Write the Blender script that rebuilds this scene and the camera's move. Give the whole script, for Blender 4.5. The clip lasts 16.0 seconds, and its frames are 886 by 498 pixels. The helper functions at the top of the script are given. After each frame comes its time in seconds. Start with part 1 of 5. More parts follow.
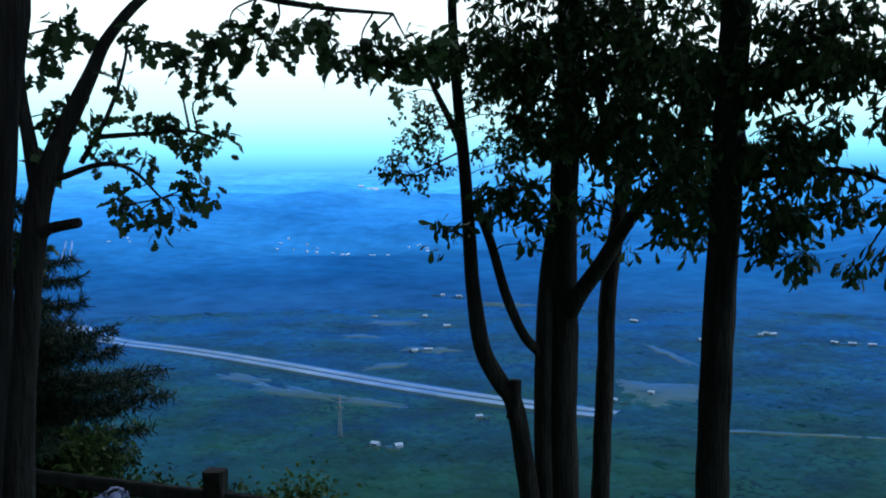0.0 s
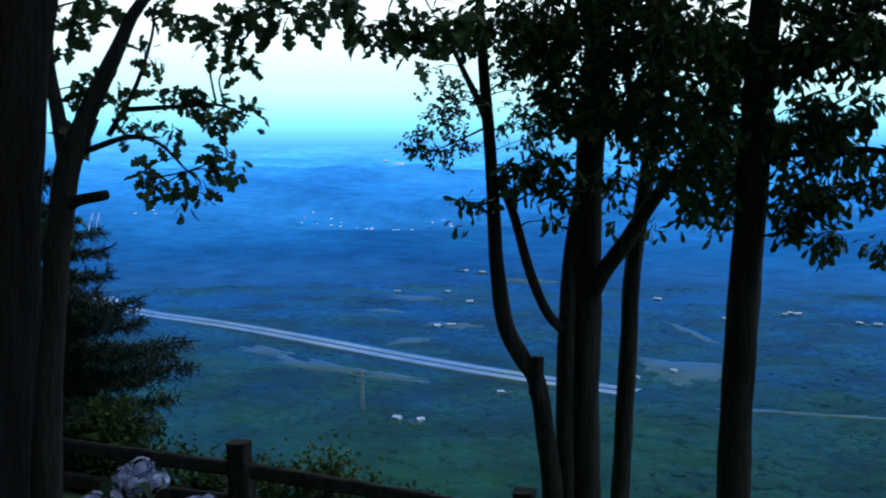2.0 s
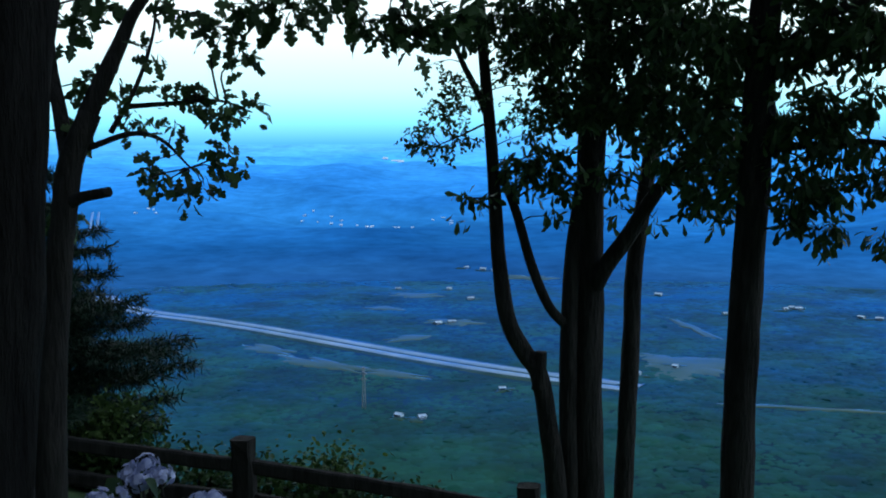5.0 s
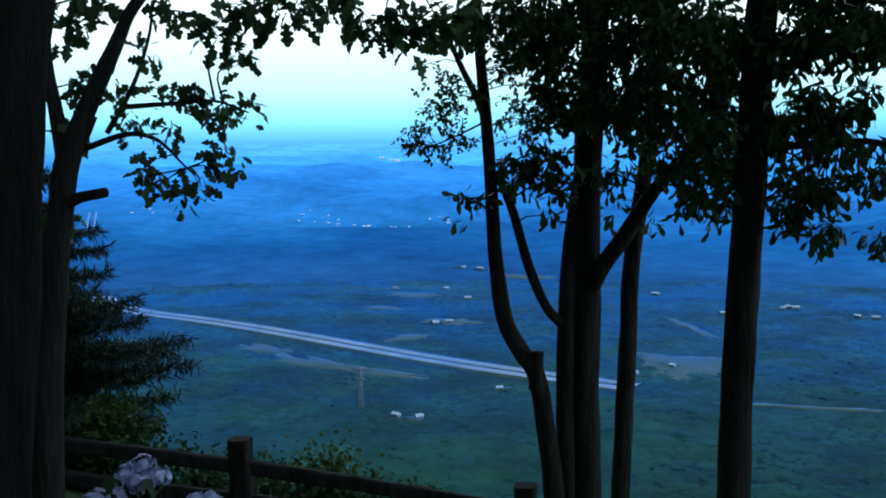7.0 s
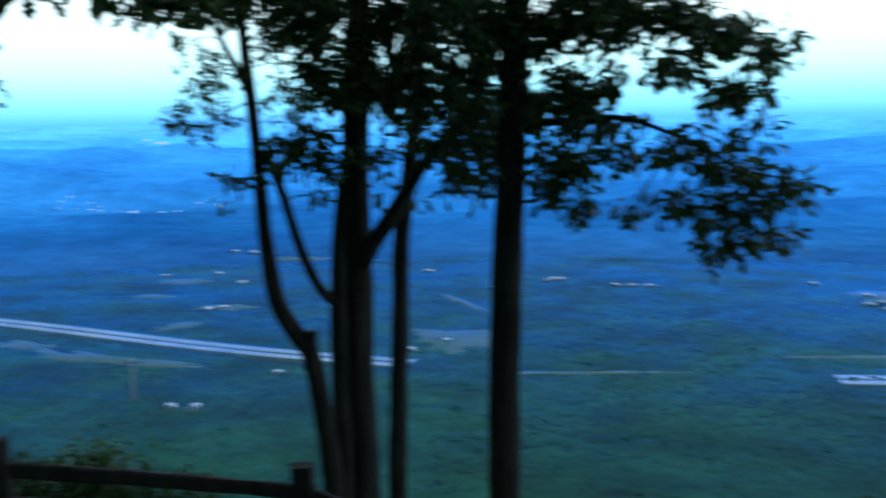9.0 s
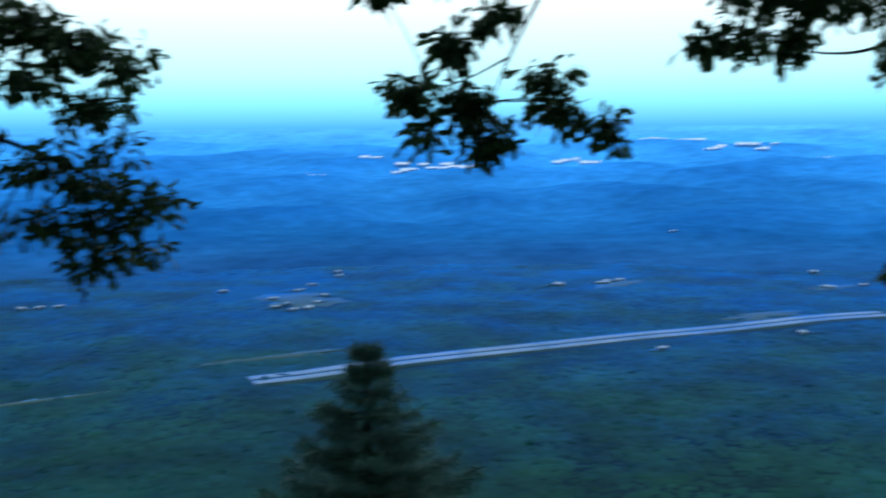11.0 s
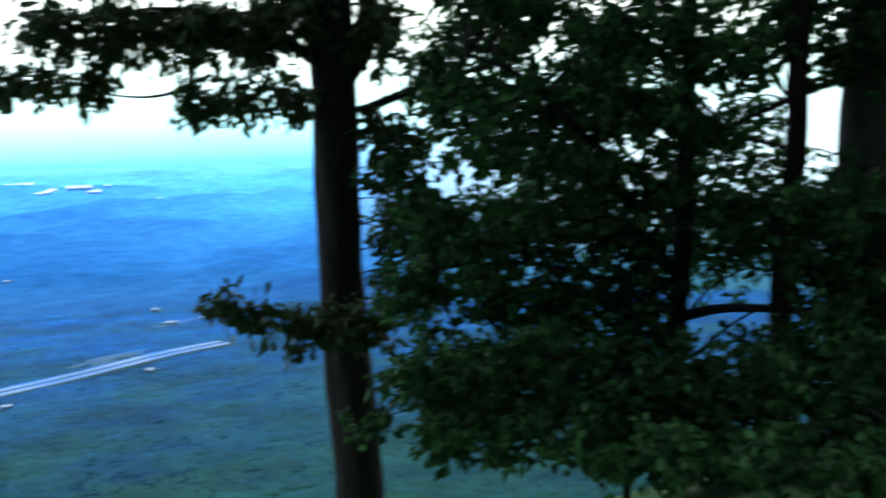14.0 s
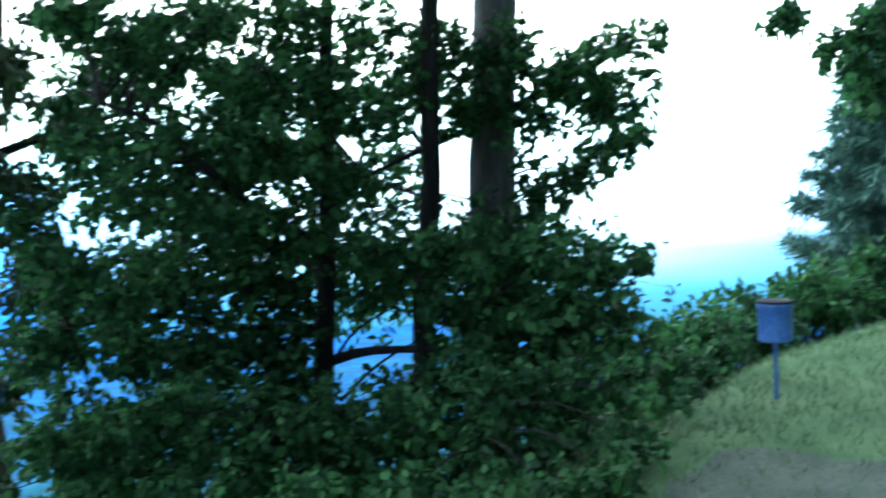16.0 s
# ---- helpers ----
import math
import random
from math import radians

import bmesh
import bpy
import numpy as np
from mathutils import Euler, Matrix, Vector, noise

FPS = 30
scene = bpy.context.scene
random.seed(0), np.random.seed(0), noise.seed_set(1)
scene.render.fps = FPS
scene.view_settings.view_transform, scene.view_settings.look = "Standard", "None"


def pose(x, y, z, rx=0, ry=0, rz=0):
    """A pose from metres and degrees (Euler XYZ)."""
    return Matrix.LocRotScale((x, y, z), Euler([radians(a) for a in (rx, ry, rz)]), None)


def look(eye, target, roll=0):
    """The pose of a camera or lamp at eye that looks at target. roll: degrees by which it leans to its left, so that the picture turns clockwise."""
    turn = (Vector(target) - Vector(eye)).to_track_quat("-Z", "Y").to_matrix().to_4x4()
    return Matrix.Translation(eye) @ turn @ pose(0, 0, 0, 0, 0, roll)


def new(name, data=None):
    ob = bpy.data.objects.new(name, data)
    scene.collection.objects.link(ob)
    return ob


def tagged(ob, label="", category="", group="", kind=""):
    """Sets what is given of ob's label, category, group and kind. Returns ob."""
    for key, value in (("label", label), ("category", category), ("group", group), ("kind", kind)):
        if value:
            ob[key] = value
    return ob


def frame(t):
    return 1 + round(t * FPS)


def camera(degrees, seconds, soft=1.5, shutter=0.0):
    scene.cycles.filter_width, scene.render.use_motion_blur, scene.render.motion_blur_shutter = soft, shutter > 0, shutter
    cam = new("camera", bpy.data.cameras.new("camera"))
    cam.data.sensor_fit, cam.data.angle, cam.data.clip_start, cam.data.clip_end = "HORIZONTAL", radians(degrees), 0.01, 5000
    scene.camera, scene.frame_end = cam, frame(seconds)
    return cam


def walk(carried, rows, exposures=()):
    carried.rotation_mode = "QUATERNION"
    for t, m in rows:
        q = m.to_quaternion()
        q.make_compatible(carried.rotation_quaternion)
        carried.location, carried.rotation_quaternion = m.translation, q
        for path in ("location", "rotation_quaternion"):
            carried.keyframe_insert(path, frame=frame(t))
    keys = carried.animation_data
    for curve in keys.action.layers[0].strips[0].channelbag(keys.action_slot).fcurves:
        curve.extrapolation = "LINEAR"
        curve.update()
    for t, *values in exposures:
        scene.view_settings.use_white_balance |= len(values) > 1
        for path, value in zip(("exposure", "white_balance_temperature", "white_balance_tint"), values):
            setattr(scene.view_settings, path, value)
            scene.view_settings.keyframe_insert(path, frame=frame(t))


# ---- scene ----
# ---------------------------------------------------------------- camera
cam = camera(46.31, 16.0, soft=1.9, shutter=0.8)
EYE, ARM = 1.6, 0.42          # eye height, and how far the camera is held from the body it turns with
TURNS = [
    (0, 0.001, -4.362, 0.493, 0.021, 0.007),
    (0.5, -0.142, -3.928, 0.528, 0.025, 0.012),
    (1, -0.270, -4.178, 0.586, 0.019, 0.010),
    (1.5, 0.045, -4.682, 0.528, 0.023, 0.014),
    (2, 1.361, -5.708, -0.051, 0.027, 0.010),
    (2.5, 2.239, -5.511, -0.287, 0.023, 0.009),
    (3, 2.645, -5.745, -0.360, 0.020, 0.001),
    (3.5, 2.960, -6.172, -0.076, 0.016, 0.001),
    (4, 2.403, -6.053, 0.056, 0.013, -0.002),
    (4.2, 1.760, -5.892, 0.073, 0.015, -0.006),
    (6.5, 1.177, -5.865, 0.475, 0.012, 0.004),
    (7, 1.175, -5.906, 0.430, 0.013, 0.001),
    (7.5, 1.135, -5.885, 0.377, 0.015, 0.011),
    (8, 0.153, -6.219, 0.478, 0.006, 0.002),
    (8.5, -3.833, -6.475, 0.893, -0.009, 0.002),
    (9, -11.365, -7.091, 0.856, -0.043, -0.020),
    (9.5, -20.335, -6.998, 0.431, -0.029, 0.029),
    (10, -28.684, -6.729, 1.472, -0.042, -0.016),
    (10.2, -31.602, -7.007, 1.278, 0.015, -0.006),
    (12.3, -60.684, -4.184, 1.069, -0.035, -0.010),
    (12.5, -62.867, -3.965, 1.166, -0.046, -0.015),
    (13, -67.859, -3.942, 0.801, -0.073, -0.015),
    (13.5, -72.969, -4.656, 1.417, -0.027, -0.021),
    (14, -78.979, -5.105, 1.681, -0.036, -0.012),
    (14.5, -84.534, -4.038, 1.981, -0.006, -0.000),
    (15, -88.995, -3.383, 2.428, -0.024, 0.005),
    (15.5, -93.145, -3.968, 2.910, 0.004, 0.029),
    (16, -97.017, -3.449, 2.262, 0.055, 0.038)]
ROWS = []
for t, yaw, pitch, roll, side, lift in TURNS:
    a = radians(yaw)
    ROWS.append((t, pose(side * math.cos(a) - ARM * math.sin(a), side * math.sin(a) + ARM * math.cos(a), EYE + lift, 90 + pitch, roll, yaw)))
walk(cam, ROWS, exposures=[(0.0, 0.45, 5900, 10), (8.0, 0.45, 5900, 10), (9.0, 0.7, 5900, 10), (10.2, 0.65, 5900, 10),
                           (12.3, -0.2, 5500, 8), (13.0, -0.2, 5500, 8), (13.5, 0.5, 5900, 9), (14.0, 1.2, 6600, 10),
                           (14.5, 2.05, 6300, 10), (15.0, 2.6, 5950, 10), (16.0, 2.75, 5800, 10)])

# ---------------------------------------------------------------- light
world = bpy.data.worlds.new("dusk_sky")
scene.world = world
world.use_nodes = True
wn, wl = world.node_tree.nodes, world.node_tree.links
wn.clear()
sky = wn.new("ShaderNodeTexSky")
sky.sky_type, sky.sun_disc = "NISHITA", False
sky.sun_elevation, sky.sun_rotation = radians(2.0), radians(50)
sky_out = wn.new("ShaderNodeOutputWorld")
back = wn.new("ShaderNodeBackground")
coord = wn.new("ShaderNodeTexCoord")
split = wn.new("ShaderNodeSeparateXYZ")
ramp = wn.new("ShaderNodeValToRGB")
blend = wn.new("ShaderNodeMix")
blend.data_type, blend.blend_type = "RGBA", "ADD"
blend.inputs["Factor"].default_value = 0.0001
back.inputs["Strength"].default_value = 1.0
# after sunset the glow lies low over the valley; the zenith and the sky behind are dim
for i, (p, c) in enumerate([(0.0, (0.10, 0.42, 0.95)), (0.02, (0.27, 0.76, 1.0)), (0.05, (0.55, 0.97, 1.0)), (0.11, (0.88, 1.06, 1.02)),
                            (0.26, (1.12, 1.18, 1.12)), (0.5, (0.55, 0.65, 0.78)), (1.0, (0.30, 0.37, 0.46))]):
    e = ramp.color_ramp.elements[i] if i < 2 else ramp.color_ramp.elements.new(p)
    e.position, e.color = p, (*c, 1)
glow, fade, dim = wn.new("ShaderNodeVectorMath"), wn.new("ShaderNodeMapRange"), wn.new("ShaderNodeMix")
glow.operation = "DOT_PRODUCT"
glow.inputs[1].default_value = (0.77, 0.64, 0.0)
fade.interpolation_type = "SMOOTHSTEP"
fade.inputs["From Min"].default_value, fade.inputs["From Max"].default_value = -0.35, 0.2
dim.data_type = "RGBA"
behind = wn.new("ShaderNodeValToRGB")
for i, (p, c) in enumerate([(0.0, (0.010, 0.015, 0.024)), (0.3, (0.026, 0.038, 0.06)), (1.0, (0.10, 0.125, 0.16))]):
    e = behind.color_ramp.elements[i] if i < 2 else behind.color_ramp.elements.new(p)
    e.position, e.color = p, (*c, 1)
wl.new(coord.outputs["Generated"], split.inputs[0])
wl.new(coord.outputs["Generated"], glow.inputs[0])
wl.new(glow.outputs["Value"], fade.inputs["Value"])
wl.new(fade.outputs[0], dim.inputs["Factor"])
wl.new(split.outputs["Z"], ramp.inputs[0])
wl.new(split.outputs["Z"], behind.inputs[0])
wl.new(behind.outputs[0], dim.inputs["A"])
wl.new(ramp.outputs[0], dim.inputs["B"])
low_dot, low_fade, low_mix = wn.new("ShaderNodeVectorMath"), wn.new("ShaderNodeMapRange"), wn.new("ShaderNodeMix")
low_dot.operation, low_mix.data_type, low_mix.blend_type = "DOT_PRODUCT", "RGBA", "LIGHTEN"
low_dot.inputs[1].default_value = (0.98, -0.15, 0.0)
low_fade.inputs["From Min"].default_value, low_fade.inputs["From Max"].default_value = 0.89, 0.98
low_mix.inputs["B"].default_value = (0.62, 0.88, 0.98, 1)
wl.new(coord.outputs["Generated"], low_dot.inputs[0])
wl.new(low_dot.outputs["Value"], low_fade.inputs["Value"])
wl.new(low_fade.outputs[0], low_mix.inputs["Factor"])
wl.new(dim.outputs["Result"], low_mix.inputs["A"])
wl.new(low_mix.outputs["Result"], blend.inputs["A"])
wl.new(sky.outputs[0], blend.inputs["B"])
wl.new(blend.outputs["Result"], back.inputs["Color"])
wl.new(back.outputs[0], sky_out.inputs[0])

sun = new("sun", bpy.data.lights.new("sun", "SUN"))
sun.data.energy, sun.data.angle, sun.data.color = 0.2, radians(40), (0.85, 0.95, 1.0)
sun.matrix_world = look((38, 32, 14), (0, 0, 0))


# ---------------------------------------------------------------- materials
def material(name):
    m = bpy.data.materials.new(name)
    m.use_nodes = True
    n, l = m.node_tree.nodes, m.node_tree.links
    return m, n, l, n["Principled BSDF"]


def noisy(n, l, scale, detail=4, coord_out="Object", stretch=(1, 1, 1), rough=0.6):
    co, mp, nz = n.new("ShaderNodeTexCoord"), n.new("ShaderNodeMapping"), n.new("ShaderNodeTexNoise")
    nz.inputs["Scale"].default_value, nz.inputs["Detail"].default_value, nz.inputs["Roughness"].default_value = scale, detail, rough
    mp.inputs["Scale"].default_value = stretch
    l.new(co.outputs[coord_out], mp.inputs[0])
    l.new(mp.outputs[0], nz.inputs["Vector"])
    return nz.outputs["Fac"]


def ramped(n, l, fac, stops):
    r = n.new("ShaderNodeValToRGB")
    for i, (p, c) in enumerate(stops):
        e = r.color_ramp.elements[i] if i < 2 else r.color_ramp.elements.new(p)
        e.position, e.color = p, (*c, 1)
    l.new(fac, r.inputs[0])
    return r.outputs[0]


def mixed(n, l, a, b, fac, kind="MIX"):
    m = n.new("ShaderNodeMix")
    m.data_type, m.blend_type = "RGBA", kind
    for sock, v in (("A", a), ("B", b)):
        if isinstance(v, tuple):
            m.inputs[sock].default_value = (*v, 1)
        else:
            l.new(v, m.inputs[sock])
    if isinstance(fac, float):
        m.inputs["Factor"].default_value = fac
    else:
        l.new(fac, m.inputs["Factor"])
    return m.outputs["Result"]


def bumped(n, l, bsdf, fac, strength, dist):
    b = n.new("ShaderNodeBump")
    b.inputs["Strength"].default_value, b.inputs["Distance"].default_value = strength, dist
    l.new(fac, b.inputs["Height"])
    l.new(b.outputs[0], bsdf.inputs["Normal"])


def surface(name, stops, scale, rough=0.8, bump=0.3, dist=0.01, stretch=(1, 1, 1), metal=0.0, fine=6.0, gloss=0.5):
    m, n, l, b = material(name)
    big, small = noisy(n, l, scale, 3, stretch=stretch), noisy(n, l, scale * fine, 5, stretch=stretch)
    col = ramped(n, l, big, stops)
    col = mixed(n, l, col, ramped(n, l, small, [(0.3, (0.5, 0.5, 0.5)), (0.7, (1.25, 1.25, 1.25))]), 0.7, "MULTIPLY")
    l.new(col, b.inputs["Base Color"])
    b.inputs["Roughness"].default_value, b.inputs["Metallic"].default_value = rough, metal
    b.inputs["Specular IOR Level"].default_value = gloss
    bumped(n, l, b, small, bump, dist)
    return m


def leafy(name, dark, light, translucent=0.35, uneven=0.2):
    m, n, l, b = material(name)
    geo = n.new("ShaderNodeNewGeometry")
    col = ramped(n, l, geo.outputs["Random Per Island"], [(0.0, dark), (0.75, light), (1.0, tuple(1.35 * c for c in light))])
    col = mixed(n, l, col, ramped(n, l, noisy(n, l, 0.9, 2), [(0.35, (0.9 - uneven, 0.95 - uneven, 0.9 - uneven)), (0.65, (0.95 + uneven, 0.9 + uneven, 0.8 + uneven))]), 0.8, "MULTIPLY")
    l.new(col, b.inputs["Base Color"])
    b.inputs["Roughness"].default_value = 0.6
    b.inputs["Specular IOR Level"].default_value = 0.2
    tr, mx = n.new("ShaderNodeBsdfTranslucent"), n.new("ShaderNodeMixShader")
    l.new(col, tr.inputs[0])
    mx.inputs[0].default_value = translucent
    l.new(b.outputs[0], mx.inputs[1])
    l.new(tr.outputs[0], mx.inputs[2])
    l.new(mx.outputs[0], n["Material Output"].inputs[0])
    return m


def haze_gloss(n, l, bsdf, power, amount, rough, where=None, patchy=0.009):
    """Distance haze put into a gloss colour: bluish, stronger towards grazing views, patchy like the woods, and palest
    at the very edge.
    """
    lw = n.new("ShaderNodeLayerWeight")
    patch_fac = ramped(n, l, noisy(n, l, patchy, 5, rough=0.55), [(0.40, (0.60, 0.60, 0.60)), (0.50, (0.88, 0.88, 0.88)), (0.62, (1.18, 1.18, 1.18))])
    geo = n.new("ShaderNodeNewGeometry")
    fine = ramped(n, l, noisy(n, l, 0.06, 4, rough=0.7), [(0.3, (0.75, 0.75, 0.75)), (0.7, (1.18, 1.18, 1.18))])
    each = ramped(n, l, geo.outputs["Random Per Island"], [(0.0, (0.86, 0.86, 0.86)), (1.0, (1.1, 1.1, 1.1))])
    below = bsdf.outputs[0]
    for colour, pw, am in ((HAZE_TINT, power, amount), ((0.32, 0.82, 1.0), 36.0, 0.9)):
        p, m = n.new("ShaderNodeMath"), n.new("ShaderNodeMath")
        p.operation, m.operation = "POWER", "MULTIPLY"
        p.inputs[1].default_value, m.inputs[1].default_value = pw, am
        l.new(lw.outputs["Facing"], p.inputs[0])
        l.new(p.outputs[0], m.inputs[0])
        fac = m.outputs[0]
        for extra in (where, *((patch_fac, fine, each) if colour == HAZE_TINT else ())):
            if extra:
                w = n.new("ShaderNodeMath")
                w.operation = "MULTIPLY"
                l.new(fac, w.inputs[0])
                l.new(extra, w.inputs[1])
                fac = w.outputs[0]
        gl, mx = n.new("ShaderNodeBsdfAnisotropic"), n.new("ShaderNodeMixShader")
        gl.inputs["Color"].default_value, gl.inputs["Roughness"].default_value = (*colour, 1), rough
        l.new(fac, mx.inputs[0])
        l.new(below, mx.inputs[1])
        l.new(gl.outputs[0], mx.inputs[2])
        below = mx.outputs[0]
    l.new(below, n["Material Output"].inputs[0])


# blue of the air over the valley, laid on as grazing gloss
HAZE_TINT = (0.010, 0.23, 0.90)
OLD_BARK = surface("old_dark_bark", [(0.3, (0.007, 0.0068, 0.0066)), (0.7, (0.020, 0.019, 0.018))], 4.0, 0.95, 1.0, 0.06, (3, 3, 0.5), fine=3.0, gloss=0.06)
BARK = surface("bark", [(0.3, (0.016, 0.015, 0.014)), (0.7, (0.046, 0.043, 0.040))], 4.0, 0.95, 1.0, 0.05, (3, 3, 0.5), fine=3.0, gloss=0.14)
BARK_PALE = surface("pale_bark", [(0.3, (0.06, 0.058, 0.052)), (0.7, (0.17, 0.165, 0.155))], 3.0, 0.9, 0.8, 0.03, (3, 3, 0.6))
OAK = leafy("oak_leaf", (0.026, 0.050, 0.022), (0.056, 0.100, 0.038), 0.22)
# the high unevenness paints lit and dark clumps into the leaf colour
MAPLE = leafy("thicket_leaf", (0.010, 0.040, 0.016), (0.050, 0.145, 0.046), 0.46, 0.45)
FRESH = leafy("fresh_leaf", (0.04, 0.08, 0.022), (0.085, 0.14, 0.038))
WEED = leafy("weed_leaf", (0.018, 0.045, 0.014), (0.04, 0.085, 0.022), 0.25)
NEEDLE = leafy("pine_needle", (0.006, 0.02, 0.012), (0.015, 0.038, 0.02), 0.08)
YOUNG = leafy("young_needle", (0.04, 0.095, 0.075), (0.075, 0.165, 0.125), 0.25)
FENCE = surface("weathered_wood", [(0.3, (0.014, 0.013, 0.0125)), (0.7, (0.034, 0.032, 0.03))], 2.0, 0.85, 0.6, 0.01, (8, 8, 1), gloss=0.1)
PETAL = leafy("lilac_petal", (0.40, 0.42, 0.74), (0.58, 0.60, 0.88), 0.3)
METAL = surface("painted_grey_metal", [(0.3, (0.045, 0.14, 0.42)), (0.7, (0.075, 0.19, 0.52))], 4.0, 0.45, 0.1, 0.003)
DARK_METAL = surface("dark_metal", [(0.3, (0.02, 0.02, 0.022)), (0.7, (0.04, 0.04, 0.042))], 6.0, 0.85, 0.2, 0.003, gloss=0.1)
ROOF = surface("grey_shingle", [(0.3, (0.22, 0.22, 0.24)), (0.7, (0.36, 0.36, 0.38))], 0.3, 0.8, 0.1, 0.05)
GLASS = surface("dark_window", [(0.3, (0.03, 0.04, 0.05)), (0.7, (0.05, 0.06, 0.08))], 0.5, 0.15, 0.0, 0.01)
STEEL = surface("galvanised_steel", [(0.3, (0.45, 0.46, 0.48)), (0.7, (0.6, 0.6, 0.62))], 0.5, 0.5, 0.1, 0.01, metal=0.3)


def forest_material(name, lo, hi, scale, power, amount, rough):
    m, n, l, b = material(name)
    geo = n.new("ShaderNodeNewGeometry")
    col = ramped(n, l, noisy(n, l, scale, 6), [(0.3, lo), (0.7, hi)])
    col = mixed(n, l, col, ramped(n, l, geo.outputs["Random Per Island"], [(0.0, (0.88, 0.88, 0.88)), (1.0, (1.12, 1.12, 1.12))]), 1.0, "MULTIPLY")
    l.new(col, b.inputs["Base Color"])
    b.inputs["Roughness"].default_value = 0.9
    b.inputs["Specular IOR Level"].default_value = 0.05
    haze_gloss(n, l, b, power, amount, rough)
    return m


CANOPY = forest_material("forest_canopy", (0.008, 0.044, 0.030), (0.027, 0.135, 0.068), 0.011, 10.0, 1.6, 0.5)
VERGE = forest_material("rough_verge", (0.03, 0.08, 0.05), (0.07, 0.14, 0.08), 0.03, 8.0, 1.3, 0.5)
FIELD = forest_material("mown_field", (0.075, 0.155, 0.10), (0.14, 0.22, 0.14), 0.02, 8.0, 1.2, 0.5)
# the blue cast of haze is put into the next three base colours
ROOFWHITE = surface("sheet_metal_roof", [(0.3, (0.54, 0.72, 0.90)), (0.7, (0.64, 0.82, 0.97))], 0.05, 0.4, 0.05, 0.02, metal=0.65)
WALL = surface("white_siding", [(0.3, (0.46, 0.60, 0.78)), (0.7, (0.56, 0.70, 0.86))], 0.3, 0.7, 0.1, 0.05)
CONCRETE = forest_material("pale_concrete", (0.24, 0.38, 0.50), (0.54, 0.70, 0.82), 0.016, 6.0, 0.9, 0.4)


def ground_material():
    m, n, l, b = material("ground")
    geo, ln = n.new("ShaderNodeNewGeometry"), n.new("ShaderNodeVectorMath")
    ln.operation = "LENGTH"
    l.new(geo.outputs["Position"], ln.inputs[0])

    def between(lo, hi):
        r = n.new("ShaderNodeMapRange")
        r.inputs["From Min"].default_value, r.inputs["From Max"].default_value = lo, hi
        l.new(ln.outputs["Value"], r.inputs["Value"])
        return r.outputs[0]
    lawn = ramped(n, l, noisy(n, l, 1.1, 5), [(0.3, (0.055, 0.105, 0.048)), (0.55, (0.10, 0.17, 0.074)), (0.75, (0.15, 0.215, 0.10))])
    lawn = mixed(n, l, lawn, ramped(n, l, noisy(n, l, 60, 3), [(0.3, (0.5, 0.5, 0.5)), (0.7, (1.3, 1.3, 1.3))]), 0.8, "MULTIPLY")
    brush = ramped(n, l, noisy(n, l, 0.5, 6), [(0.3, (0.03, 0.055, 0.02)), (0.7, (0.08, 0.12, 0.035))])
    forest = ramped(n, l, noisy(n, l, 0.004, 9, rough=0.65), [(0.3, (0.008, 0.03, 0.024)), (0.55, (0.018, 0.06, 0.04)), (0.75, (0.03, 0.085, 0.05))])
    near = mixed(n, l, lawn, brush, between(14, 30))
    l.new(mixed(n, l, near, forest, between(150, 500)), b.inputs["Base Color"])
    b.inputs["Roughness"].default_value = 0.95
    b.inputs["Specular IOR Level"].default_value = 0.03
    bumped(n, l, b, noisy(n, l, 25, 4), 0.5, 0.03)
    haze_gloss(n, l, b, 10.0, 1.6, 0.5, between(100, 500))
    return m


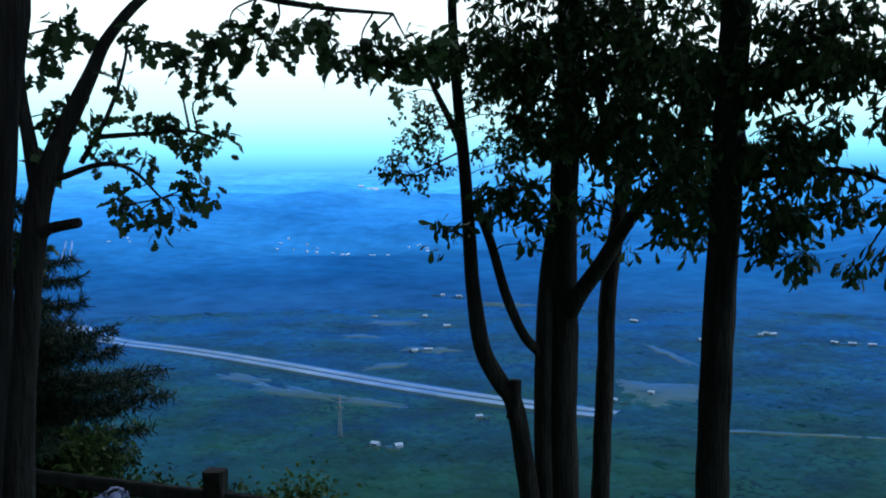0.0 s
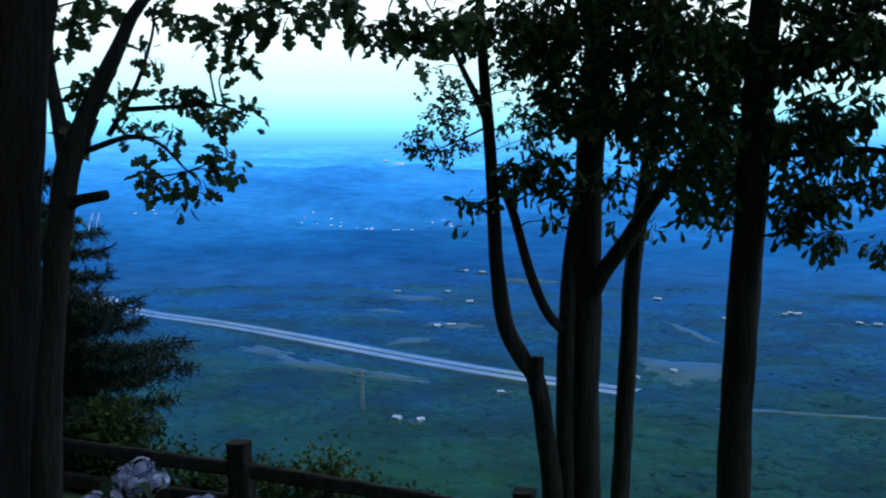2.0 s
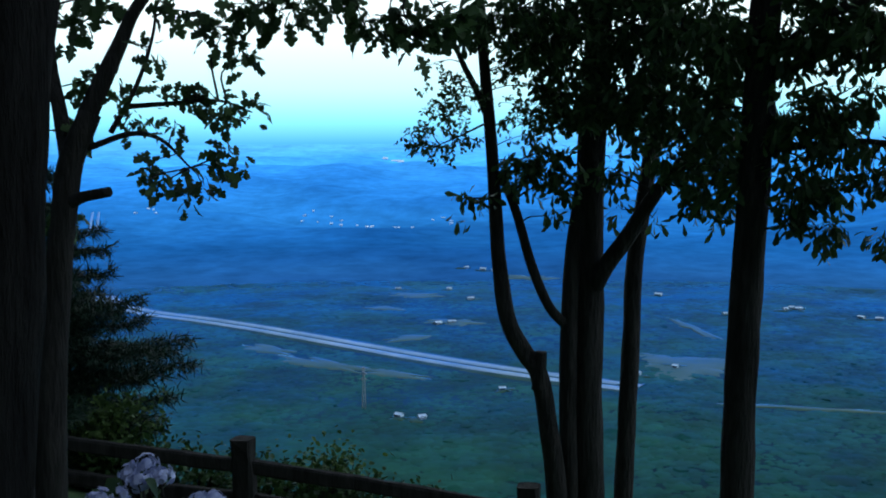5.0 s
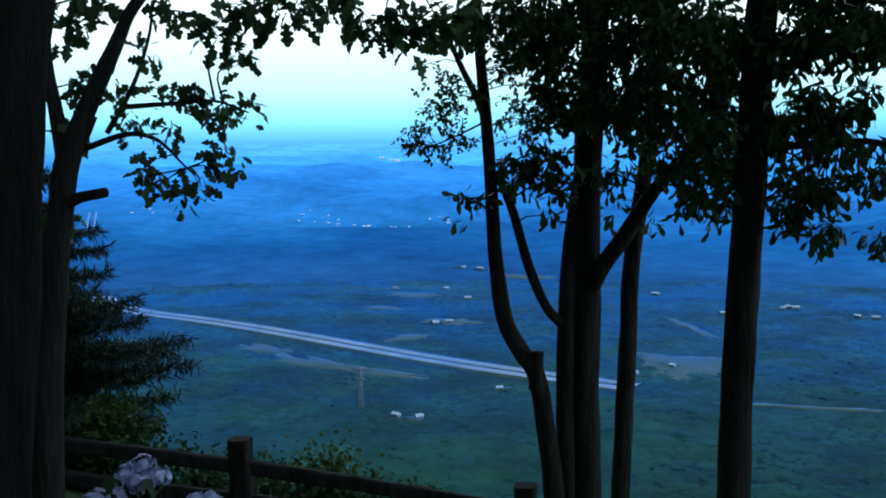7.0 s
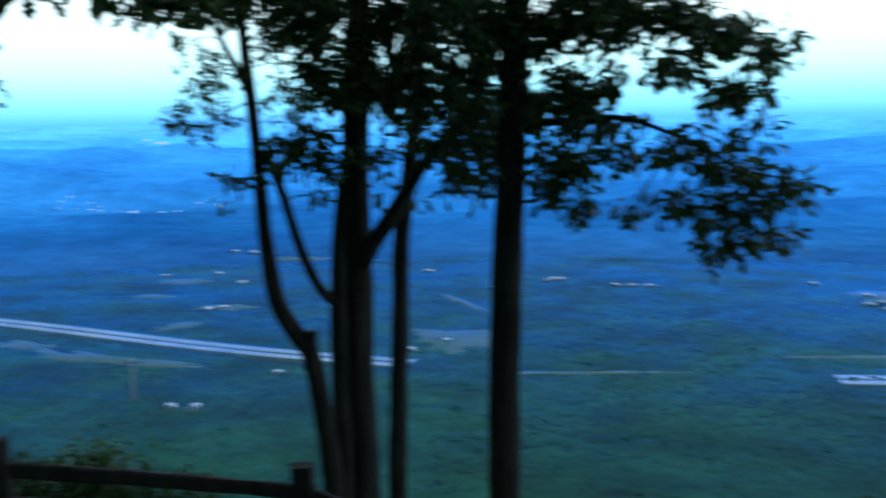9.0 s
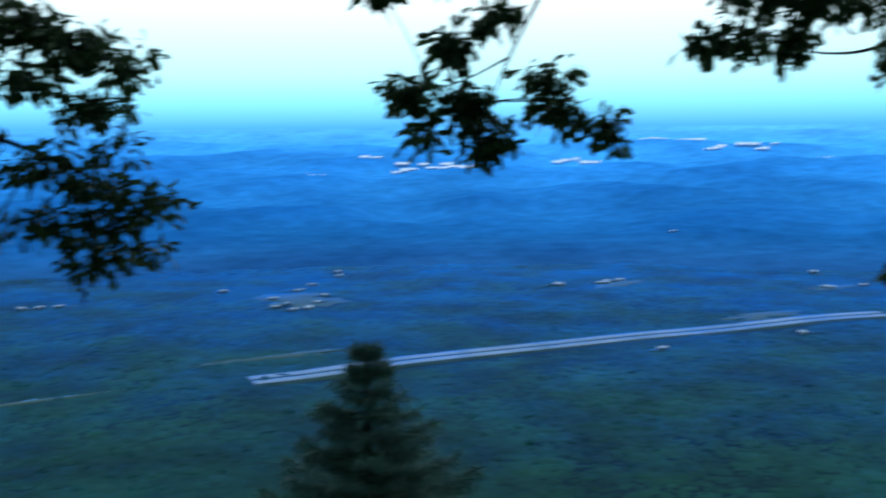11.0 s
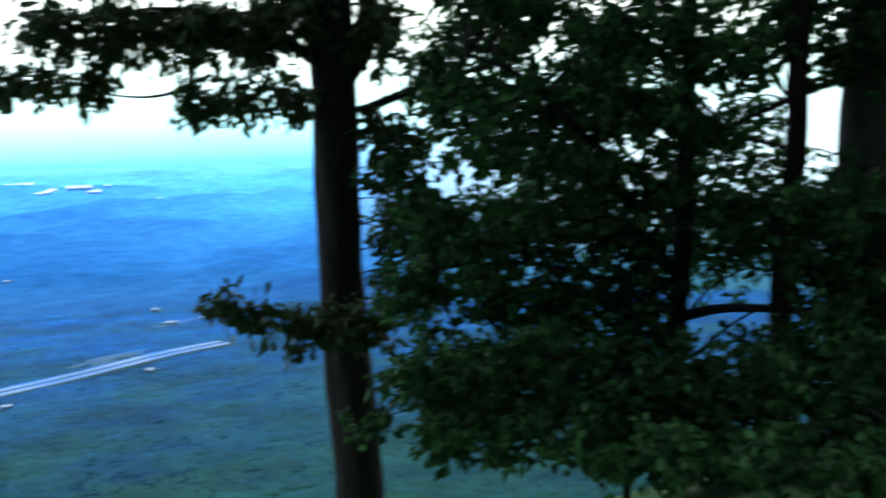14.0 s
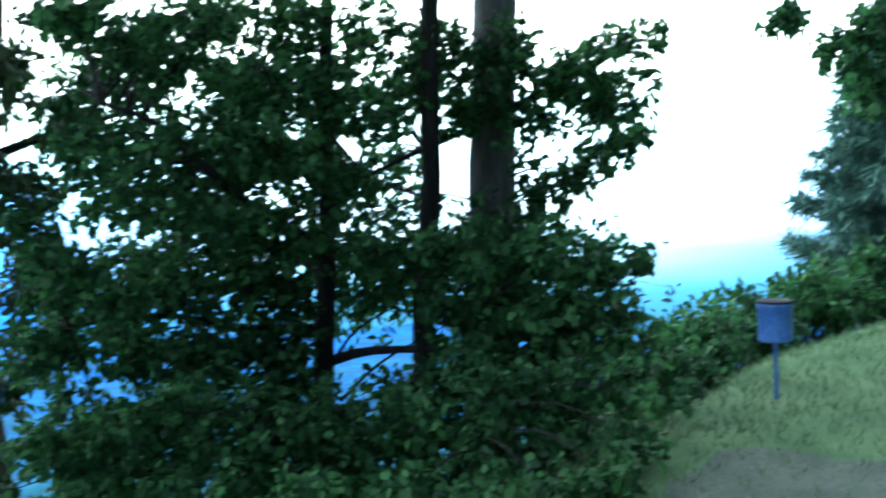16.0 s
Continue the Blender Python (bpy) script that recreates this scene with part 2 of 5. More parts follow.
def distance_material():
    """The far side of the valley, haze painted into its emission: bluer, then paler, the further it lies."""
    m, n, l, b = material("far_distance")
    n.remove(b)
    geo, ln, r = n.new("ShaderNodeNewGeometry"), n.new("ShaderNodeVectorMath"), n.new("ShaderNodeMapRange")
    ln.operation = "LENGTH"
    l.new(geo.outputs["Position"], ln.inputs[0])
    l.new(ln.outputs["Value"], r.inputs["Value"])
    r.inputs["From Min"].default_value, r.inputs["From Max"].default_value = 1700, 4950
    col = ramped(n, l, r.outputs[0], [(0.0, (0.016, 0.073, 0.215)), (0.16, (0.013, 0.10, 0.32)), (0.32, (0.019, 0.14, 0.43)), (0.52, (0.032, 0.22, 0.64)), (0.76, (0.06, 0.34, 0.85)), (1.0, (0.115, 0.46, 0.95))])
    # painted shading of the relief: high ground darkened, low ground lightened
    hill_tone = n.new("ShaderNodeAttribute")
    hill_tone.attribute_name = "shaded"
    col = mixed(n, l, col, ramped(n, l, hill_tone.outputs["Fac"], [(0.25, (1.16, 1.12, 1.07)), (0.75, (0.80, 0.83, 0.88))]), 1.0, "MULTIPLY")
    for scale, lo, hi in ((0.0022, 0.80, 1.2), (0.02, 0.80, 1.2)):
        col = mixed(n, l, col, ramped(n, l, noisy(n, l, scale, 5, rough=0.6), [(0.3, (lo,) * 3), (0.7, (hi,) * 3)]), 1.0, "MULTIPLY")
    # towards the afterglow the painted haze is paler and thicker
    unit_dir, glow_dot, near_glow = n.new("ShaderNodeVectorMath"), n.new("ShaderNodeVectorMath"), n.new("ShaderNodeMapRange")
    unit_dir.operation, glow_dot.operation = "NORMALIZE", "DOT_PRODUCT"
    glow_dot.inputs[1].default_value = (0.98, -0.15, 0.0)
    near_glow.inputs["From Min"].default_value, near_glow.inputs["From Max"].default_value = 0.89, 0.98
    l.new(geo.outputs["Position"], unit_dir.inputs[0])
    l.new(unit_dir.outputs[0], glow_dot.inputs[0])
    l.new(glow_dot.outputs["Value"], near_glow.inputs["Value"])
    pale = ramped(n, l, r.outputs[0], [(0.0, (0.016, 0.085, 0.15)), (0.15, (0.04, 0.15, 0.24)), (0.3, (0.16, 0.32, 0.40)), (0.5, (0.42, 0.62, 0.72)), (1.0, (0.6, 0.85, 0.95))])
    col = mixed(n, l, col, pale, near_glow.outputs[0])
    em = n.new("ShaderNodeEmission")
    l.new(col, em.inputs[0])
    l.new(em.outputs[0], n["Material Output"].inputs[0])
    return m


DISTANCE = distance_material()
GROUND = ground_material()
GRAVEL = surface("worn_gravel", [(0.35, (0.040, 0.062, 0.036)), (0.65, (0.088, 0.115, 0.070))], 2.2, 0.95, 0.9, 0.03, fine=16)


# ---------------------------------------------------------------- building blocks
def mesh_object(name, verts, faces, mat, parent=None, label="", smooth=True):
    me = bpy.data.meshes.new(name)
    me.from_pydata([tuple(v) for v in verts], [], [tuple(f) for f in faces])
    me.materials.append(mat)
    if smooth:
        me.shade_smooth()
    ob = new(name, me)
    if parent:
        ob.parent = parent
    return tagged(ob, label)


def array_mesh(name, verts, quads, mat, parent=None, smooth=False):
    """One mesh from arrays of vertices (n, 3) and quads or triangles (m, 4 or 3)."""
    k = quads.shape[1]
    me = bpy.data.meshes.new(name)
    me.vertices.add(len(verts))
    me.vertices.foreach_set("co", np.ascontiguousarray(verts, dtype=np.float32).ravel())
    me.loops.add(quads.size)
    me.loops.foreach_set("vertex_index", np.ascontiguousarray(quads, dtype=np.int32).ravel())
    me.polygons.add(len(quads))
    me.polygons.foreach_set("loop_start", np.arange(0, quads.size, k, dtype=np.int32))
    me.update(calc_edges=True)
    me.validate()
    me.materials.append(mat)
    if smooth:
        me.shade_smooth()
    ob = new(name, me)
    if parent:
        ob.parent = parent
    return ob


def thing(name, label, category, at=(0, 0, 0), group="", kind=""):
    ob = new(name)
    ob.empty_display_size = 0.2
    ob.location = at
    return tagged(ob, label, category, group, kind)


def spline(points, steps=6):
    """Points (x, y, z, r) made smooth."""
    p = [Vector(q) for q in points]
    p = [2 * p[0] - p[1]] + p + [2 * p[-1] - p[-2]]
    out = []
    for i in range(1, len(p) - 2):
        for k in range(steps):
            u = k / steps
            out.append(0.5 * (2 * p[i] + (p[i + 1] - p[i - 1]) * u + (2 * p[i - 1] - 5 * p[i] + 4 * p[i + 1] - p[i + 2]) * u * u
                              + (3 * p[i] - p[i - 1] - 3 * p[i + 1] + p[i + 2]) * u ** 3))
    return out + [p[-2]]


def tube(points, sides=10, steps=6, rough=0.06, rnd=None):
    """Vertices and faces of a tapered, slightly uneven limb through (x, y, z, r)."""
    pts = spline(points, steps)
    verts, faces = [], []
    for i, q in enumerate(pts):
        c = Vector(q[:3])
        d = Vector(pts[min(i + 1, len(pts) - 1)][:3]) - Vector(pts[max(i - 1, 0)][:3])
        d = d.normalized() if d.length > 1e-6 else Vector((0, 0, 1))
        a = d.cross(Vector((0.31, 0.95, 0.05))).normalized()
        b = d.cross(a)
        for k in range(sides):
            w = 2 * math.pi * k / sides
            r = max(q[3], 0.002) * (1 + rough * noise.noise(Vector((c.x * 3 + math.cos(w) * 2, c.y * 3 + math.sin(w) * 2, c.z * 2.5))) * 2)
            verts.append(c + (a * math.cos(w) + b * math.sin(w)) * r)
    for i in range(len(pts) - 1):
        for k in range(sides):
            k2 = (k + 1) % sides
            faces.append((i * sides + k, i * sides + k2, (i + 1) * sides + k2, (i + 1) * sides + k))
    n = len(verts)
    faces.append(tuple(range(sides))[::-1])
    faces.append(tuple(range(n - sides, n)))
    return verts, faces


def limb(name, parent, mat, points, widths, sides=12, steps=7):
    """A trunk or limb through points, with its thickness at the start, the middle and the end."""
    k = len(points)
    ws = np.interp(np.linspace(0, 2, k), [0, 1, 2], widths)
    pts = [(*p, w / 2) for p, w in zip(points, ws)]
    v, f = tube(pts, sides, steps)
    ob = mesh_object(name, v, f, mat, parent)
    return [Vector(q[:3]) for q in spline(pts, 4)]


LOBED = np.array([(0.0, 0.012), (0.10, 0.05), (0.19, 0.17), (0.27, 0.19), (0.34, 0.09), (0.43, 0.25), (0.52, 0.29), (0.60, 0.15), (0.69, 0.29), (0.78, 0.28), (0.86, 0.15), (0.94, 0.13), (1.0, 0.02)])
MID = np.array([(0.0, 0.03), (0.34, 0.29), (0.70, 0.37), (1.0, 0.03)])
PLAIN = np.array([(0.0, 0.03), (0.55, 0.27), (1.0, 0.03)])
OBOVATE = np.array([(0.0, 0.02), (0.42, 0.12), (0.72, 0.20), (0.87, 0.15), (1.0, 0.01)])
OVAL = np.array([(0.0, 0.02), (0.25, 0.24), (0.55, 0.30), (0.8, 0.18), (1.0, 0.01)])


def leaves(name, parent, mat, origin, along, up, size, outline=LOBED, cup=0.18):
    """All leaves of a crown as one mesh: arrays of stalk points, directions, normals and lengths."""
    n, s = len(origin), len(outline)
    side = np.cross(along, up)
    side /= np.linalg.norm(side, axis=1)[:, None] + 1e-9
    up2 = np.cross(side, along)
    t, w = outline[:, 0], outline[:, 1]
    droop = -0.25 * t ** 2
    tpl = []
    for sg in (-1, 0, 1):
        tpl.append(np.stack([t, sg * w, droop + cup * abs(sg) * w], 1))
    tpl = np.stack(tpl, 1).reshape(-1, 3)                                       # s*3 points
    v = origin[:, None] + size[:, None, None] * (tpl[None, :, 0:1] * along[:, None] + tpl[None, :, 1:2] * side[:, None] + tpl[None, :, 2:3] * up2[:, None])
    q = []
    for i in range(s - 1):
        for k in (0, 1):
            q.append((i * 3 + k, i * 3 + k + 1, i * 3 + 3 + k + 1, i * 3 + 3 + k))
    q = np.array(q)
    quads = (q[None] + (np.arange(n) * s * 3)[:, None, None]).reshape(-1, 4)
    return array_mesh(name, v.reshape(-1, 3), quads, mat, parent)


def unit(a):
    return a / (np.linalg.norm(a, axis=-1, keepdims=True) + 1e-9)


def crown(parent, mat, blobs, limbs, sprigs=42, leaf=0.13, outline=LOBED, seed=1, depth=0.8, twig=0.012, per=7, name="crown", spread=1.0, droop=0.30):
    """Leaf sprigs scattered in soft clumps (centre, half width, half height, density), each clump on a twig that grows out of the nearest limb."""
    rng = np.random.default_rng(seed)
    tv, tf, org, alo, upn, siz = [], [], [], [], [], []

    def add(v, f):
        o = len(tv)
        tv.extend(v)
        tf.extend(tuple(i + o for i in g) for g in f)
    pool = [p for lb in limbs for p in lb]
    for c, rx, rz, dens in blobs:
        c = Vector(c)
        root = min(pool, key=lambda p: (p - c).length + 0.4 * max(0, p.z - c.z))
        mid = root.lerp(c, 0.55) + Vector((rng.normal(0, 0.06), rng.normal(0, 0.06), 0.10 * (c - root).length))
        r0 = min(0.035, twig * (0.7 + 0.7 * (c - root).length))
        add(*tube([(*root, r0), (*mid, r0 * 0.7), (*c, r0 * 0.35)], 5, 4))
        k = max(3, int(sprigs * dens * (rx * rz) / 0.36))
        for _ in range(k):
            g = unit(rng.normal(size=3)) * rng.random() ** 0.45
            lump = 0.75 + 0.5 * noise.noise(Vector((c.x + g[0] * 1.7, c.y + g[1] * 1.7, c.z + g[2] * 1.7)))
            p = np.array(c) + g * np.array([rx, rx * depth, rz]) * lump * spread
            if rng.random() < 0.35:
                m = c.lerp(Vector(p), 0.5) + Vector((0, 0, 0.04))
                add(*tube([(*c, r0 * 0.35), (*m, r0 * 0.25), (*p, 0.002)], 4, 2))
            axis = unit(g * np.array([1, 1, 0.4]) + rng.normal(0, 0.45, 3) + np.array([0, 0, -0.15]))
            for j in range(per):
                d = unit(axis * 0.45 + rng.normal(0, 0.6, 3) + np.array([0, 0, -droop]))
                org.append(p + axis * 0.05 * rng.random() + rng.normal(0, 0.3 * leaf, 3))
                alo.append(d)
                upn.append(unit(np.array([0, 0, 1.0]) + rng.normal(0, 1.0, 3)))
                siz.append(leaf * rng.uniform(0.6, 1.15))
    tagged(mesh_object("twig_mass", tv, tf, BARK, parent), kind="stuff")
    return leaves(name, parent, mat, np.array(org), np.array(alo), np.array(upn), np.array(siz), outline)


def fill(a, b, c, d, nx, ny, rx, rz, dens, seed):
    """Clumps strewn over the four-sided stretch a b (top) d c (foot)."""
    g = random.Random(seed)
    out = []
    for i in range(nx):
        for j in range(ny):
            u, w = (i + g.uniform(0.1, 0.9)) / nx, (j + g.uniform(0.1, 0.9)) / ny
            p = Vector(a).lerp(Vector(b), u).lerp(Vector(d).lerp(Vector(c), u), w)
            out.append((tuple(p), rx * g.uniform(0.7, 1.3), rz * g.uniform(0.7, 1.3), dens))
    return out


# ---------------------------------------------------------------- ground
def lattice(ix, iy):
    h = np.sin(ix * 127.1 + iy * 311.7) * 43758.5453
    return h - np.floor(h)


def value_noise(x, y):
    ix, iy = np.floor(x), np.floor(y)
    u, v = x - ix, y - iy
    u, v = u * u * (3 - 2 * u), v * v * (3 - 2 * v)
    return ((lattice(ix, iy) * (1 - u) + lattice(ix + 1, iy) * u) * (1 - v)
            + (lattice(ix, iy + 1) * (1 - u) + lattice(ix + 1, iy + 1) * u) * v) * 2 - 1


def relief(x, y, r, a):
    """The wooded hills and hollows of the valley's far side."""
    h = (9 * value_noise(r / 300 + 0.9 * value_noise(a * 5, r / 900), a * 6 + 7) + 17 * value_noise(x / 210 + 4, y / 210)
         + 15 * value_noise(x / 560 + 3, y / 560 + 8) + 6 * value_noise(x / 95, y / 95) + 2 * value_noise(x / 45, y / 45))
    cutting = 1 - 0.92 * np.exp(-(((x + 912) * 0.94 + (y - 2480) * 0.34) / 130) ** 2) * np.clip((y - 1200) / 300, 0, 1)
    return h * cutting * np.clip((5000 - r) / 1100, 0.10, 1)


def height(x, y):
    """The overlook's lawn, the bluff below it, the valley 240 m down and the hills behind it."""
    x, y = np.asarray(x, float), np.asarray(y, float)
    r = np.hypot(x, y)
    s1 = 0.574 * x + 0.819 * y
    s2 = 0.78 * x + 0.63 * y - 4.2
    h1 = np.interp(s1, [-3000, -60, -20, 0.5, 2.2, 3.5, 6, 8, 13, 40, 430, 620], [40, 4, 0.9, 0, -0.08, -0.5, -1.5, -2.8, -7.5, -32, -236, -240])
    h2 = np.interp(s2, [-5, 0, 1.2, 3, 8, 30, 400], [0, 0, -0.25, -1.2, -4.5, -24, -240])
    z = np.where(s1 > 3, np.minimum(h1, h2), np.minimum(h1, np.where(h2 < 0, h2 + np.minimum(h1, 0), h1)))
    z = np.maximum(z, -240)
    rise = np.interp(r, [1750, 2600, 3400, 4950], [0, 40, 110, 237])
    wide = np.clip((r - 1800) / 900, 0, 1)
    a = np.arctan2(-x, y)
    hills = wide * relief(x, y, r, a)
    low = np.clip((-z - 200) / 40, 0, 1)
    z = z + low * (rise + hills + 2.0 * value_noise(x / 150, y / 150) * np.clip((r - 500) / 200, 0, 1))
    near = np.clip((60 - r) / 40, 0, 1)
    return z + near * 0.05 * value_noise(x * 0.9, y * 0.9) * np.clip(r - 1, 0, 1)


def land(name, az, rr, mat):
    A, R = np.meshgrid(np.radians(az), rr)
    x, y = -np.sin(A) * R, np.cos(A) * R
    n, m = A.shape
    verts = np.stack([x, y, height(x, y)], -1).reshape(-1, 3)
    i, j = np.meshgrid(np.arange(n - 1), np.arange(m), indexing="ij")
    j2 = (j + 1) % m
    quads = np.stack([i * m + j, i * m + j2, (i + 1) * m + j2, (i + 1) * m + j], -1).reshape(-1, 4)
    ob = array_mesh(name, verts, quads, mat, smooth=True)
    # height stands in for shading on the glowing hills: tops darker, hollows paler
    shaded = ob.data.attributes.new("shaded", "FLOAT", "POINT")
    shaded.data.foreach_set("value", np.clip(0.5 + relief(x, y, R, A) / 60, 0, 1).astype(np.float32).ravel())
    return ob


AROUND = np.concatenate([np.arange(-130, 32, 0.4), np.arange(32, 230, 3.0)])
tagged(land("ground", AROUND, np.concatenate([[0.01], np.geomspace(0.6, 60, 70), np.geomspace(66, 1750, 84)]), GROUND),
       "grassy overlook falling away to a wooded valley", "ground", kind="structure")
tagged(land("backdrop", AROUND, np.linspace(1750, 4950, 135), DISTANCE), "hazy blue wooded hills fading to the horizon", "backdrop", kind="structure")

# ---------------------------------------------------------------- valley: highway, fields, houses, woods
HIGHWAY = [(-2100, 4700), (-972, 2666), (-826, 2269), (-653, 1811), (-533, 1540), (-278, 1343), (-47, 1152), (148, 1006), (276, 949),
           (543, 837), (704, 799), (918, 724), (1123, 639), (1302, 553), (1600, 330), (2000, 60)]


def smooth_line(points, steps):
    return np.array([tuple(q[:2]) for q in spline([(*p, 0, 0) for p in points], steps)])


LINE = smooth_line(HIGHWAY, 26)


def ribbon(name, line, offset, width, lift, mat, label, category, shoulder=6.0):
    d = np.gradient(line, axis=0)
    d = unit(d)
    nrm = np.stack([-d[:, 1], d[:, 0]], 1)
    rows = []
    for u in (-0.5, -0.5, 0.5, 0.5):
        rows.append(line + nrm * (offset + width * u + (math.copysign(shoulder, u) if len(rows) in (0, 3) else 0)))
    z = height(line[:, 0], line[:, 1]) + lift
    n = len(line)
    v = np.concatenate([np.column_stack([p, z - (1.2 if k in (0, 3) else 0)]) for k, p in enumerate(rows)])
    q = [(k * n + i, k * n + i + 1, (k + 1) * n + i + 1, (k + 1) * n + i) for k in range(3) for i in range(n - 1)]
    ob = array_mesh(name, v, np.array(q), mat)
    return tagged(ob, label, category, kind="structure")


REACH = np.hypot(LINE[:, 0], LINE[:, 1])
WEST = LINE[(LINE[:, 0] < 165) & (REACH < 1720)]
AFAR = [smooth_line([a, ((a[0] + b[0]) / 2, (a[1] + b[1]) / 2), b], 12) for a, b in (((-855, 2303), (-971, 2656)), ((-838, 2305), (-956, 2659)))]
EAST = LINE[(LINE[:, 0] > 528) & (LINE[:, 0] < 1300)]
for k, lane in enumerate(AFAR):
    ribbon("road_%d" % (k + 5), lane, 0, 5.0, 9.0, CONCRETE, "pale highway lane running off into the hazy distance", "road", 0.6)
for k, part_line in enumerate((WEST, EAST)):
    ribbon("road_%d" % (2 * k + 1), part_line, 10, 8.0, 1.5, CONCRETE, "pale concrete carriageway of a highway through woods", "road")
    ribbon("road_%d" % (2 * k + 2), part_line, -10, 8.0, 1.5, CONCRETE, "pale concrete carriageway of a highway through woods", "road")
    ribbon("verge_%d" % (k + 1), part_line[np.hypot(part_line[:, 0], part_line[:, 1]) < 1650], 0, 42, 0.9, VERGE, "mown grass verge and median of the highway", "verge")


def patch(name, at, rx, ry, turn, label, seed, mat=None, lift=0.9, category="field"):
    """A mown field or clearing: an uneven sheet on the valley floor."""
    rng = np.random.default_rng(seed)
    k, rings = 28, 5
    a = np.arange(k) * 2 * math.pi / k
    edge = 1 + 0.3 * np.sin(2 * a + rng.random() * 6) + 0.2 * np.sin(5 * a + rng.random() * 6) + 0.15 * rng.normal(size=k)
    ct, st = math.cos(radians(turn)), math.sin(radians(turn))
    v = [(at[0], at[1], float(height(*at)) + lift)]
    for g in range(1, rings + 1):
        for i in range(k):
            px, py = rx * edge[i] * math.cos(a[i]) * g / rings, ry * edge[i] * math.sin(a[i]) * g / rings
            X, Y = at[0] + px * ct - py * st, at[1] + px * st + py * ct
            v.append((X, Y, float(height(X, Y)) + lift * (1 - (g / rings) ** 3) - (0.4 if g == rings else 0)))
    f = [(0, 1 + i, 1 + (i + 1) % k) for i in range(k)]
    for g in range(rings - 1):
        o = 1 + g * k
        f += [(o + i, o + k + i, o + k + (i + 1) % k, o + (i + 1) % k) for i in range(k)]
    ob = mesh_object(name, v, f, mat or FIELD)
    return tagged(ob, label, category, group="clearings in the valley", kind="structure")


FIELDS = [((-236, 1203), 60, 16, -38), ((-158, 1123), 80, 20, -38), ((-84, 1631), 55, 22, 0), ((-123, 1507), 40, 16, 0), ((242, 1095), 55, 60, 20),
          ((-22, 1389), 45, 25, 0), ((-73, 1275), 40, 16, 25), ((-74, 1071), 60, 12, -30), ((309, 924), 90, 9, -10), ((107, 1820), 40, 25, 0),
          ((837, 1185), 70, 70, 0), ((611, 908), 110, 10, -20), ((223, 1122), 40, 40, 0), ((1179, 662), 60, 22, -30),
          ((1263, 956), 50, 22, 0), ((1471, 712), 60, 18, -25), ((290, 1331), 12, 70, 10)]
for k, (at, rx, ry, turn) in enumerate(FIELDS):
    patch("field", at, rx, ry, turn, "pale mown clearing among dark woods", 40 + k)

HOUSES = [(4, 1592), (-22, 1384), (-41, 1376), (462, 1477), (-61, 890), (-41, 886), (33, 995), (-31, 1699), (28, 1893), (299, 1619),
          (358, 1435), (221, 1092), (534, 1403), (-3, 1907), (451, 1467), (48, 1880), (-115, 1695), (173, 1058), (470, 1471)]
HOUSES += [(553, 1390), (575, 1379), (806, 1333), (817, 1219), (804, 1168), (890, 1260), (842, 1151), (783, 1122), (939, 1293), (1023, 1336),
           (886, 1191), (780, 1158), (806, 1121), (1249, 977), (1271, 982), (1460, 722), (1508, 685), (1582, 803)]
HOUSES += [(922, 636), (1114, 576), (1458, 711), (1053, 1377), (1193, 1014), (1799, 1220), (1258, 972), (1295, 977), (1191, 1008)]


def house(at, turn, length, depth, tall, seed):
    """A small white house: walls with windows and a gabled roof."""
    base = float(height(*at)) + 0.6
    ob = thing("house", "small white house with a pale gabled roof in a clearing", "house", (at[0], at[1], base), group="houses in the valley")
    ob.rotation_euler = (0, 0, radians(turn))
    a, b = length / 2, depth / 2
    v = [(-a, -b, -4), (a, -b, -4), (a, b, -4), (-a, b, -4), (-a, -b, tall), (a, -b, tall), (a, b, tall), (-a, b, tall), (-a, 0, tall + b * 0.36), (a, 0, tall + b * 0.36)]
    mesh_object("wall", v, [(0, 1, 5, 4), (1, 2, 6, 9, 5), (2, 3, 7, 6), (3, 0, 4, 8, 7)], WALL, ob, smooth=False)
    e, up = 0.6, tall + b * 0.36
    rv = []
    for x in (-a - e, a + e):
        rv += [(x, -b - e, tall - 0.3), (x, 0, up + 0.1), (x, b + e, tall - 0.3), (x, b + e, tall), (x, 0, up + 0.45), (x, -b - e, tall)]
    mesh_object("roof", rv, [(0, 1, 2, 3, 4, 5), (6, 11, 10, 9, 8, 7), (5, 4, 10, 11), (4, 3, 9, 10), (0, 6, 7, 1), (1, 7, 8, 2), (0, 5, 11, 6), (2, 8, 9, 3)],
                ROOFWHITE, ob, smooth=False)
    for k in range(3):
        x = (k - 1) * length * 0.3
        w = [(x - 0.6, -b - 0.05, 1.0), (x + 0.6, -b - 0.05, 1.0), (x + 0.6, -b - 0.05, 2.3), (x - 0.6, -b - 0.05, 2.3),
             (x - 0.6, -b + 0.1, 1.0), (x + 0.6, -b + 0.1, 1.0), (x + 0.6, -b + 0.1, 2.3), (x - 0.6, -b + 0.1, 2.3)]
        mesh_object("window", w, [(0, 1, 2, 3), (0, 4, 5, 1), (2, 6, 7, 3), (1, 5, 6, 2), (0, 3, 7, 4)], GLASS, ob, smooth=False)
    return ob


rnd = random.Random(5)
for k, at in enumerate(HOUSES):
    face = math.degrees(math.atan2(at[1], at[0])) - 90
    house(at, face + rnd.uniform(-35, 35), rnd.uniform(5, 11), rnd.uniform(5, 8), rnd.uniform(1.5, 2.5), k)

